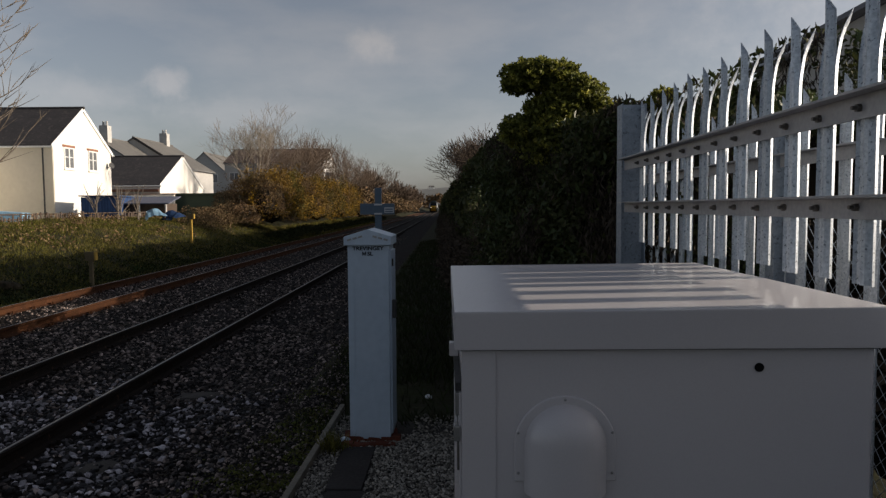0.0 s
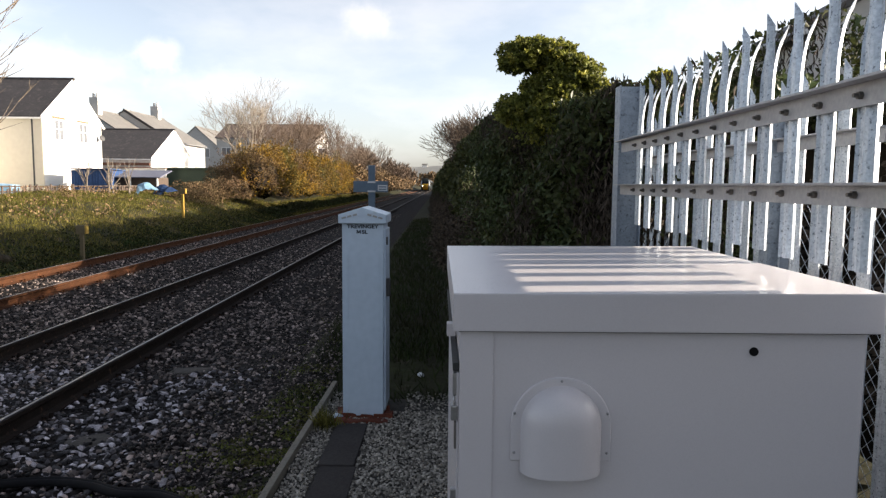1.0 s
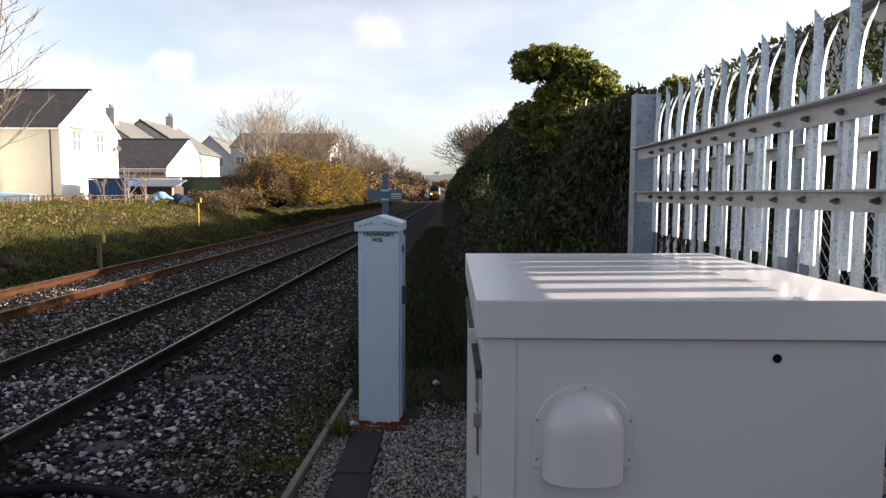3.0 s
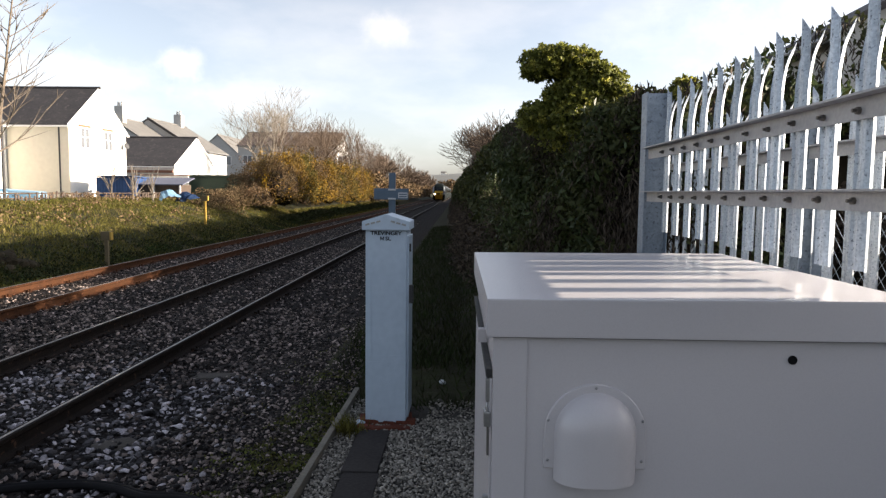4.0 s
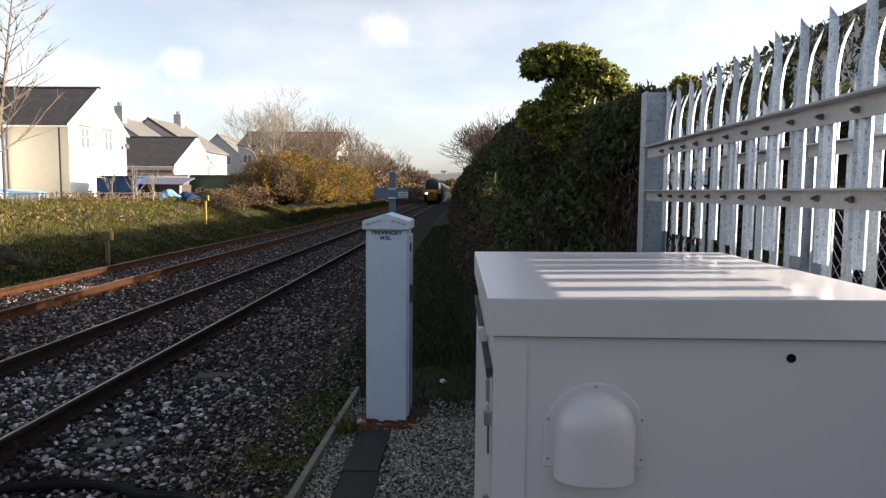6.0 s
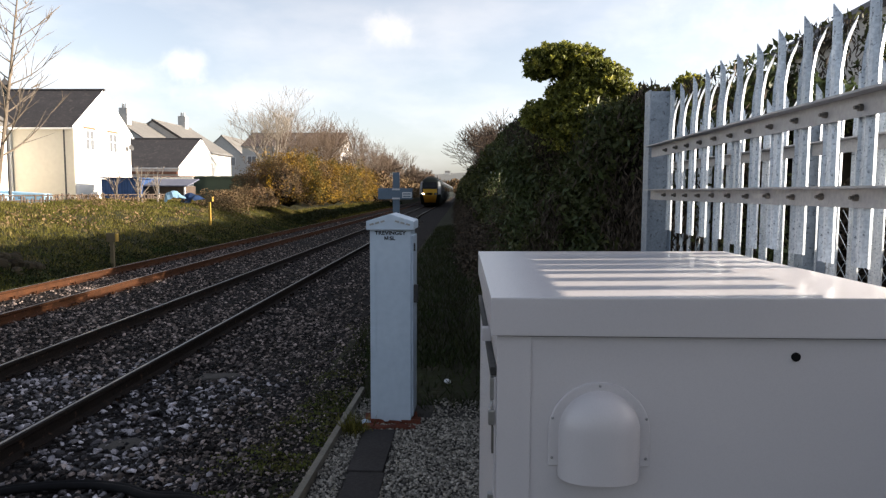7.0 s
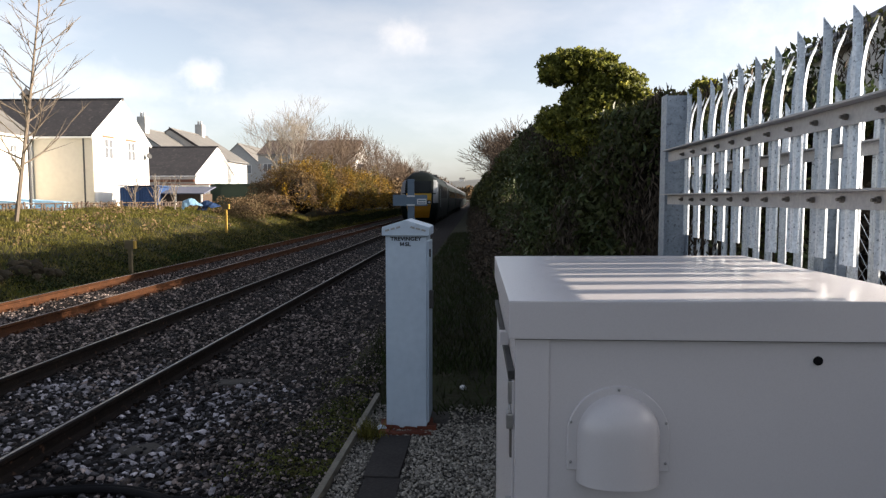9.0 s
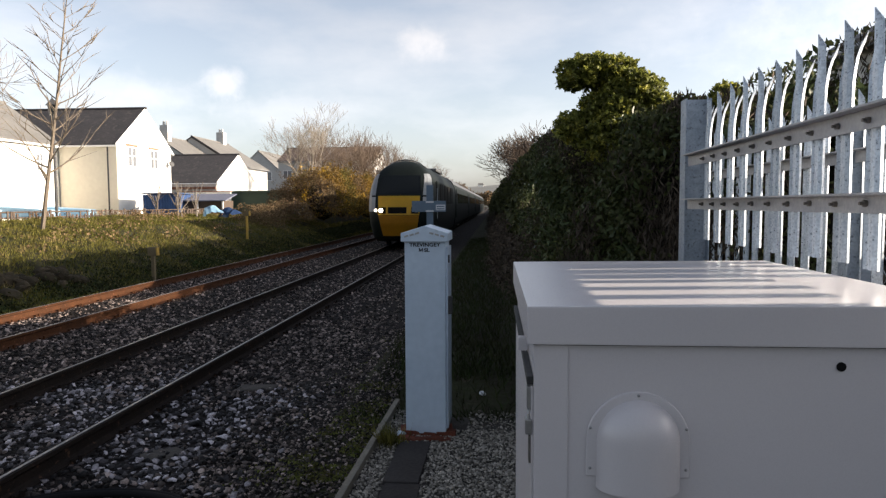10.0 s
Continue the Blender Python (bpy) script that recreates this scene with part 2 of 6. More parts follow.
M_SKYBLUE = mat("pale_blue_plastic", (0.30, 0.50, 0.66), (0.24, 0.42, 0.58), rough=0.5, scale=2)
M_GREENHUT = mat("dark_green_boards", (0.045, 0.075, 0.045), (0.035, 0.055, 0.035), rough=0.7, scale=2)
M_LEAD = mat("blue_grey_sheet_roof", (0.13, 0.14, 0.185), (0.10, 0.11, 0.15), spec=0.2, rough=0.85, scale=1)
M_YELLOW = mat("yellow_paint", (0.42, 0.27, 0.035), (0.32, 0.19, 0.03), rough=0.6, scale=8, spots=(0.25, 0.15, 0.05), spot_at=0.7)
M_POSTWOOD = mat("stained_post", (0.13, 0.10, 0.05), (0.085, 0.065, 0.035), rough=0.85, scale=8)
M_SIGNBLUE = mat("blue_grey_sign_plate", (0.095, 0.145, 0.20), (0.075, 0.115, 0.165), rough=0.5, scale=5)
M_SIGNWHITE = mat("white_sign_plate", (0.62, 0.64, 0.66), rough=0.5, scale=5)
M_DGREEN = mat("dark_green_livery", (0.005, 0.008, 0.007), (0.004, 0.0065, 0.006), rough=0.6, scale=1.5, spec=0.12)
M_TROOF = mat("train_roof_paint", (0.06, 0.062, 0.065), (0.045, 0.046, 0.05), rough=0.55, scale=2)
M_TYELLOW = mat("warning_yellow", (0.72, 0.42, 0.012), (0.62, 0.36, 0.012), rough=0.4, scale=2)
# shaded copy of the warning yellow: the apron's shade is put into the colour
M_TSHADE = mat("shaded_warning_yellow", (0.52, 0.24, 0.012), (0.42, 0.19, 0.012), rough=0.5, scale=2)
M_TGLASS = mat("windscreen_glass", (0.010, 0.013, 0.015), rough=0.12, spec=0.4)
M_TSILVER = mat("silver_grey_pillar", (0.34, 0.36, 0.38), (0.27, 0.29, 0.31), rough=0.4, scale=3)
M_UNDER = mat("underframe_black", (0.012, 0.011, 0.010), rough=0.8, scale=4, spec=0.12)
M_LAMP = mat("headlight_glow", (1, 0.95, 0.85), rough=0.3, emit=(1.0, 0.86, 0.62), emit_k=6.0)
M_DIST = mat("far_hillside", (0.11, 0.115, 0.11), (0.08, 0.085, 0.08), rough=1.0, scale=0.02)
M_BIN = mat("charcoal_plastic", (0.03, 0.03, 0.032), rough=0.6)
M_PICKET = mat("grey_brown_fence_boards", (0.075, 0.052, 0.038), (0.048, 0.036, 0.028), rough=0.9, scale=4, rnd=0.2)
M_TERRA = mat("terracotta_lintel", (0.26, 0.115, 0.07), (0.20, 0.09, 0.055), rough=0.9, scale=6)

# ---- mesh helpers ----
def bm_new():
    return bmesh.new()


def box(bm, x0, x1, y0, y1, z0, z1, bevel=0.0, turn=None):
    made = bmesh.ops.create_cube(bm, size=1.0)["verts"]
    for v in made:
        v.co = Vector(((x0 + x1) / 2 + v.co.x * (x1 - x0), (y0 + y1) / 2 + v.co.y * (y1 - y0), (z0 + z1) / 2 + v.co.z * (z1 - z0)))
    if bevel:
        edges = {e for v in made for e in v.link_edges}
        made = bmesh.ops.bevel(bm, geom=list(edges), offset=bevel, segments=2, affect="EDGES", profile=0.7)["verts"]
    if turn is not None:
        bmesh.ops.transform(bm, matrix=turn, verts=list({v for v in made}))
    return bm


def prism(bm, pts, p0, p1, axis="y", bevel=0.0):
    """A closed outline pushed along an axis. pts: (x, z) for y, (y, z) for x, (x, y) for z."""
    def at(p, d):
        return {"y": (p[0], d, p[1]), "x": (d, p[0], p[1]), "z": (p[0], p[1], d)}[axis]
    a = [bm.verts.new(at(p, p0)) for p in pts]
    b = [bm.verts.new(at(p, p1)) for p in pts]
    k = len(pts)
    faces = [bm.faces.new(a[::-1]), bm.faces.new(b)]
    for i in range(k):
        faces.append(bm.faces.new((a[i], a[(i + 1) % k], b[(i + 1) % k], b[i])))
    bmesh.ops.recalc_face_normals(bm, faces=faces)
    if bevel:
        bmesh.ops.bevel(bm, geom=list({e for f in faces for e in f.edges}), offset=bevel, segments=1, affect="EDGES")
    return bm


def cyl(bm, p, q, r0, r1=None, seg=12):
    p, q = Vector(p), Vector(q)
    d = q - p
    made = bmesh.ops.create_cone(bm, cap_ends=True, segments=seg, radius1=r0, radius2=r0 if r1 is None else r1, depth=d.length)["verts"]
    bmesh.ops.transform(bm, matrix=Matrix.Translation((p + q) / 2) @ d.to_track_quat("Z", "Y").to_matrix().to_4x4(), verts=made)
    return bm


def mesh_of(name, bm, material, smooth=False):
    me = bpy.data.meshes.new(name)
    bm.to_mesh(me)
    bm.free()
    me.materials.append(material)
    if smooth:
        me.polygons.foreach_set("use_smooth", [True] * len(me.polygons))
    return me


def part(name, bm, material, parent=None, label="", smooth=False, at=None):
    ob = new(name, mesh_of(name, bm, material, smooth))
    ob.parent = parent
    if at is not None:
        ob.matrix_basis = at
    if label:
        tagged(ob, label)
    return ob


def thing(name, label, category, m=None, group="", kind=""):
    ob = new(name)
    ob.empty_display_size = 0.2
    if m is not None:
        ob.matrix_basis = m
    return tagged(ob, label, category, group, kind)


def arrays(name, verts, faces, material, parent=None, smooth=False):
    me = bpy.data.meshes.new(name)
    me.from_pydata(verts, [], faces)
    me.materials.append(material)
    if smooth:
        me.polygons.foreach_set("use_smooth", [True] * len(me.polygons))
    ob = new(name, me)
    ob.parent = parent
    return ob


def quads(name, centres, axes_u, axes_v, material, parent=None, bend=0.0):
    """Many small leaves: each two triangles folded along the middle."""
    k = len(centres)
    n = np.cross(axes_u, axes_v)
    n /= np.linalg.norm(n, axis=1, keepdims=True) + 1e-9
    size = np.linalg.norm(axes_v, axis=1, keepdims=True)
    v = np.empty((k, 4, 3))
    v[:, 0] = centres - axes_v
    v[:, 1] = centres + axes_u * 0.62 - n * size * bend - axes_v * 0.1
    v[:, 2] = centres + axes_v
    v[:, 3] = centres - axes_u * 0.62 - n * size * bend - axes_v * 0.1
    me = bpy.data.meshes.new(name)
    me.vertices.add(k * 4)
    me.vertices.foreach_set("co", v.reshape(-1))
    me.loops.add(k * 6)
    base = np.arange(k)[:, None] * 4
    me.loops.foreach_set("vertex_index", (base + np.array([[0, 1, 2, 0, 2, 3]])).reshape(-1))
    me.polygons.add(k * 2)
    me.polygons.foreach_set("loop_start", np.arange(k * 2) * 3)
    me.polygons.foreach_set("loop_total", np.full(k * 2, 3))
    me.update()
    me.validate()
    me.materials.append(material)
    ob = new(name, me)
    ob.parent = parent
    return ob


def rand_dirs(k, rs):
    d = rs.normal(size=(k, 3))
    return d / np.linalg.norm(d, axis=1, keepdims=True)


def leaves(name, pts, size, material, parent, rs, droop=0.3, slim=1.0):
    k = len(pts)
    u, w = rand_dirs(k, rs), rand_dirs(k, rs)
    w[:, 2] -= droop
    w /= np.linalg.norm(w, axis=1, keepdims=True)
    u -= (u * w).sum(1, keepdims=True) * w
    u /= np.linalg.norm(u, axis=1, keepdims=True) + 1e-9
    s = size * rs.uniform(0.6, 1.3, (k, 1))
    return quads(name, pts, u * s * slim, w * s, material, parent, bend=0.25)


def smooth_noise(p, s):
    return noise.noise(Vector(p) * s)


# ---- ground ----
def ground_z(x, y):
    """The height of the land: cutting floor, bank with gardens behind it, verge."""
    if x > -0.9:
        z = 0.0 + 0.03 * smooth_noise((x, y, 0), 0.8) if y < 5.3 else 0.0 + min((y - 5.3) * 0.03, 0.10) + 0.05 * smooth_noise((x, y, 0), 0.8)
        if y > 6.0 and x > 0.6:
            z += min((x - 0.6) * 0.55, 1.0) * min((y - 6.0) / 3.0, 1.0)
        if x < 0.0 and y > 5.5:
            z -= 0.12 * min(1, -x / 0.9)
    elif x > -9.0:
        z = -0.42 if x < -1.2 else -0.42 + (x + 1.2) / 0.3 * 0.40
    else:
        d = -9.0 - x
        rise = 1.75 * (1 - math.exp(-(d / 3.4) ** 1.5)) if d < 14 else 1.75
        z = -0.30 + rise + 0.10 * smooth_noise((x, y, 3), 0.5) * min(d, 1)
        if d > 7:
            z -= min((d - 7) * 0.10, 0.5)
    return z


def spaced(*runs):
    out = []
    for a, b, k in runs:
        out += [a + (b - a) * i / k for i in range(k)]
    return out + [runs[-1][1]]


def build_ground():
    xs = spaced((-900, -60, 8), (-60, -20, 16), (-20, -9, 26), (-9, -0.9, 18), (-0.9, 6, 24), (6, 60, 12), (60, 900, 8))
    ys = spaced((-60, 0, 10), (0, 14, 40), (14, 50, 50), (50, 160, 30), (160, 1500, 18))
    verts = [(x, y, ground_z(x, y) + (max(0, y - 500) * 0.012)) for y in ys for x in xs]
    w = len(xs)
    faces = [(j * w + i, j * w + i + 1, (j + 1) * w + i + 1, (j + 1) * w + i) for j in range(len(ys) - 1) for i in range(w - 1)]
    g = arrays("ground", verts, faces, M_SOIL, smooth=True)
    tagged(g, "grassy earth bank, verge and cutting floor", "ground", kind="structure")


build_ground()


# ---- ballast, rails, sleepers ----
BED = [(-8.95, -0.27), (-8.4, -0.20), (-7.9, -0.17), (-6.0, -0.165), (-5.3, -0.19), (-4.6, -0.165), (-2.55, -0.165), (-2.1, -0.17), (-1.5, -0.12), (-0.95, -0.04), (-0.72, -0.01)]


def bed_z(x):
    return float(np.interp(x, [p[0] for p in BED], [p[1] for p in BED]))


def build_bed():
    ys = spaced((-12, 30, 84), (30, 420, 40))
    xs = spaced((-8.95, -0.72, 60))
    verts = [(x, y, bed_z(x) + (0.02 * smooth_noise((x, y, 1), 1.7) if -8.9 < x < -0.75 else 0)) for y in ys for x in xs]
    w = len(xs)
    faces = [(j * w + i, j * w + i + 1, (j + 1) * w + i + 1, (j + 1) * w + i) for j in range(len(ys) - 1) for i in range(w - 1)]
    b = arrays("ballast_bed", verts, faces, M_BALLAST, smooth=True)
    tagged(b, "dark stone ballast bed under two railway tracks", "ballast", kind="structure")


build_bed()
GAUGE_X = {"near": (-2.87, -4.375), "far": (-6.39, -7.895)}


def rail_outline(cx):
    half = [(0.0355, 0.0), (0.036, -0.03), (0.03, -0.036), (0.010, -0.05), (0.009, -0.125), (0.03, -0.140), (0.07, -0.148), (0.07, -0.159)]
    pts = [(cx + a, b - 0.004) for a, b in half] + [(cx - a, b - 0.004) for a, b in half[::-1]]
    return pts


def build_tracks():
    rs = random.Random(4)
    for nm, label in (("near", "railway track with dull worn rails on old sleepers"), ("far", "railway track with rusty rails coloured sunlit orange on old sleepers")):
        t = thing("railway_track", label, "track", group="railway tracks", kind="structure")
        for cx in GAUGE_X[nm]:
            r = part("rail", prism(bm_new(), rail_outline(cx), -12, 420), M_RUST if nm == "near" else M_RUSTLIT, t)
            part("rail_head", box(bm_new(), cx - 0.012, cx + 0.012, -12, 420, -0.0035, 0.0), M_RAILTOP, r, "worn running surface")
        a, b = GAUGE_X[nm]
        mid = (a + b) / 2
        sl = mesh_of("sleeper", box(bm_new(), -1.28, 1.28, -0.125, 0.125, -0.14, 0.0, 0.012), M_SLEEPER)
        bmc = bm_new()
        box(bmc, -0.16, 0.16, -0.085, 0.085, 0.0, 0.022, 0.006)
        for sx in (-1, 1):
            box(bmc, sx * 0.085 - 0.022, sx * 0.085 + 0.022, -0.05, 0.05, 0.02, 0.055, 0.008)
            cyl(bmc, (sx * 0.12, 0.0, 0.02), (sx * 0.12, 0.0, 0.075), 0.017, seg=6)
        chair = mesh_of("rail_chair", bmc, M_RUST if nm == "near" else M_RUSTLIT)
        y = -4.0
        for i in range(86):
            y += 0.66
            yy = y + rs.uniform(-0.03, 0.03)
            s = new("sleeper", sl)
            s.parent, s.matrix_basis = t, pose(mid + rs.uniform(-0.03, 0.03), yy, -0.168 + rs.uniform(-0.006, 0.004), 0, 0, rs.uniform(-0.6, 0.6))
            for cx in (a, b):
                c = new("rail_chair", chair)
                c.parent, c.matrix_basis = t, pose(cx, yy, -0.178)


build_tracks()


def stones(name, pts, size, material, label, category, rs):
    """Loose stones, each its own crumpled lump."""
    base_v = np.array([(0, 0, 1), (0.89, 0, 0.45), (0.28, 0.85, 0.45), (-0.72, 0.53, 0.45), (-0.72, -0.53, 0.45), (0.28, -0.85, 0.45), (0.72, 0.53, -0.45), (-0.28, 0.85, -0.45), (-0.89, 0, -0.45), (-0.28, -0.85, -0.45), (0.72, -0.53, -0.45)])
    base_f = np.array([(0, 1, 2), (0, 2, 3), (0, 3, 4), (0, 4, 5), (0, 5, 1), (1, 6, 2), (2, 7, 3), (3, 8, 4), (4, 9, 5), (5, 10, 1), (2, 6, 7), (3, 7, 8), (4, 8, 9), (5, 9, 10), (1, 10, 6)])
    k = len(pts)
    v = base_v[None] * rs.uniform(0.45, 1.3, (k, 11, 1))
    v = v * (rs.uniform(0.65, 1.35, (k, 1, 3)) * np.array([1.1, 1.0, 0.7]))
    a = rs.uniform(0, 2 * np.pi, k)
    tx, ty = rs.uniform(-0.6, 0.6, k), rs.uniform(-0.6, 0.6, k)
    c, s = np.cos(a), np.sin(a)
    x, y, z = v[..., 0].copy(), v[..., 1].copy(), v[..., 2].copy()
    z2 = z + x * tx[:, None] * 0.6 + y * ty[:, None] * 0.6
    v[..., 0], v[..., 1], v[..., 2] = x * c[:, None] - y * s[:, None], x * s[:, None] + y * c[:, None], z2
    v = v * (size * rs.uniform(0.45, 1.35, (k, 1, 1))) + pts[:, None, :]
    me = bpy.data.meshes.new(name)
    me.vertices.add(k * 11)
    me.vertices.foreach_set("co", v.reshape(-1))
    me.loops.add(k * 45)
    me.loops.foreach_set("vertex_index", (np.arange(k)[:, None] * 11 + base_f.reshape(1, -1)).reshape(-1))
    me.polygons.add(k * 15)
    me.polygons.foreach_set("loop_start", np.arange(k * 15) * 3)
    me.polygons.foreach_set("loop_total", np.full(k * 15, 3))
    me.update()
    me.materials.append(material)
    return tagged(new(name, me), label, category, kind="stuff")


def build_stones():
    rs = np.random.RandomState(7)
    out = []
    for x0, x1, y0, y1, k in ((-8.9, -0.9, -5.0, 2.0, 15000), (-8.9, -0.9, 2.0, 11.0, 52000), (-8.9, -1.2, 11.0, 24.0, 28000), (-8.9, -2.0, 24.0, 46.0, 9000)):
        x, y = rs.uniform(x0, x1, k), rs.uniform(y0, y1, k)
        keep = np.ones(k, bool)
        for r in (*GAUGE_X["near"], *GAUGE_X["far"]):
            keep &= np.abs(x - r) > 0.10
        # the shoulder thins out into moss and earth towards the path
        keep &= (x < -1.75) | (rs.uniform(size=k) < np.clip((-0.85 - x) / 0.9, 0.18, 1.0) ** 1.2)
        out.append(np.stack([x, y], 1)[keep])
    p = np.concatenate(out)
    z = np.interp(p[:, 0], [q[0] for q in BED], [q[1] for q in BED]) + rs.uniform(-0.012, 0.022, len(p))
    where = np.array([noise.noise(Vector((a * 1.1, b * 1.1, 6))) for a, b in p]) + rs.normal(0, 0.25, len(p))
    pale_area = (p[:, 1] < 6.6 + 0.9 * where) & (p[:, 0] < -1.15) & (where > -0.22)
    full = np.column_stack([p, z])
    stones("ballast_stones", full[~pale_area], 0.0235, M_STONE, "loose darker grey-brown ballast stones between the rails", "gravel", rs)
    stones("pale_ballast_stones", full[pale_area], 0.0265, M_STONEPALE, "paler loose ballast stones on the near shoulder", "gravel", rs)
    k = 17000
    x, y = rs.uniform(-0.43, 0.72, k), rs.uniform(2.3, 5.45, k)
    keep = (y < 4.95) | (x > 0.25) & (rs.uniform(size=k) < 0.25) | (x < -0.2)
    x, y = x[keep], y[keep]
    on_slab = (x > -0.262) & (x < -0.01) & (y < 4.66)
    x, y = x[~on_slab], y[~on_slab]
    stones("shingle", np.column_stack([x, y, 0.018 + rs.uniform(-0.006, 0.01, len(x))]), 0.0105, M_SHINGLE, "pale grey loose shingle beside the cabinets", "gravel", rs)


build_stones()

# ---- path, shingle, edging ----
def build_path():
    b = part("shingle_bed", box(bm_new(), -0.44, 0.78, 1.0, 5.3, -0.10, 0.014), M_SHINGLEBED)
    tagged(b, "dark bed of shingle beside the track", "ground", kind="structure")
    rs = random.Random(2)
    for i in range(4):
        y1 = 4.66 - i * 0.80
        s = part("paving_slab", box(bm_new(), -0.118, 0.118, -0.39, 0.39, -0.05, 0.0, 0.008), M_SLAB, at=pose(-0.138 + rs.uniform(-0.004, 0.004) + i * 0.012, y1 - 0.40, 0.032 + rs.uniform(-0.004, 0.004), rs.uniform(-0.4, 0.4), 0, rs.uniform(-1, 1)))
        tagged(s, "worn dark grey concrete paving slab in shingle", "paving slab", group="slabs of the path")
    e = part("edging_board", box(bm_new(), -0.022, 0.022, -1.65, 1.65, -0.12, 0.045, 0.005), M_TIMBER, at=pose(-0.462, 3.97, 0.02, 0.4, 0, -1.9))
    tagged(e, "weathered grey timber edging board along the shingle", "edging board")
    rs2 = np.random.RandomState(5)
    # moss and low weeds between the board and the ballast
    k = 7000
    x, y = -0.50 - np.abs(rs2.normal(0, 0.36, k)), 2.2 + np.abs(rs2.normal(0, 2.4, k))
    z = np.array([max(bed_z(a), ground_z(a, b)) for a, b in zip(x, y)]) + 0.012
    ok = (x > -1.7) & (np.array([noise.noise(Vector((a * 2.3, b * 2.3, 4))) for a, b in zip(x, y)]) > -0.05)
    g = leaves("low_weeds", np.column_stack([x, y, z])[ok], 0.014, M_MOSS, None, rs2, droop=-0.4)
    tagged(g, "low moss and weeds creeping over the ballast edge", "weeds", kind="stuff")
    k = 15000
    x, y = rs2.uniform(-1.75, -0.47, k), 2.2 + 7.5 * rs2.uniform(0, 1, k) ** 1.3
    z = np.array([max(bed_z(a), ground_z(a, b)) for a, b in zip(x, y)]) + rs2.uniform(-0.004, 0.010, k)
    stones("shoulder_grit", np.column_stack([x, y, z]), 0.0135, M_STONE, "small dirty stones and grit along the mossy shoulder", "gravel", rs2)
    t = thing("grass_tuft", "small green grass tuft by the edging board", "grass")
    blades("grass", [(-0.33, 4.62, 0.02)] * 160, 0.13, M_GRASS, t, rs2, spread=0.06)


def blades(name, roots, height, material, parent, rs, spread=0.05, width=0.006):
    r = np.array(roots, float)
    k = len(r)
    r[:, :2] += rs.normal(0, spread, (k, 2))
    lean = rs.normal(0, 0.45, (k, 2))
    h = height * rs.uniform(0.45, 1.25, k)
    a = rs.uniform(0, np.pi, k)
    side = np.stack([np.cos(a), np.sin(a), np.zeros(k)], 1) * width
    tip = r + np.stack([lean[:, 0] * h, lean[:, 1] * h, h], 1)
    v = np.stack([r - side, r + side, tip], 1).reshape(-1, 3)
    me = bpy.data.meshes.new(name)
    me.vertices.add(k * 3)
    me.vertices.foreach_set("co", v.reshape(-1))
    me.loops.add(k * 3)
    me.loops.foreach_set("vertex_index", np.arange(k * 3))
    me.polygons.add(k)
    me.polygons.foreach_set("loop_start", np.arange(k) * 3)
    me.polygons.foreach_set("loop_total", np.full(k, 3))
    me.update()
    me.materials.append(material)
    ob = new(name, me)
    ob.parent = parent
    return ob


build_path()


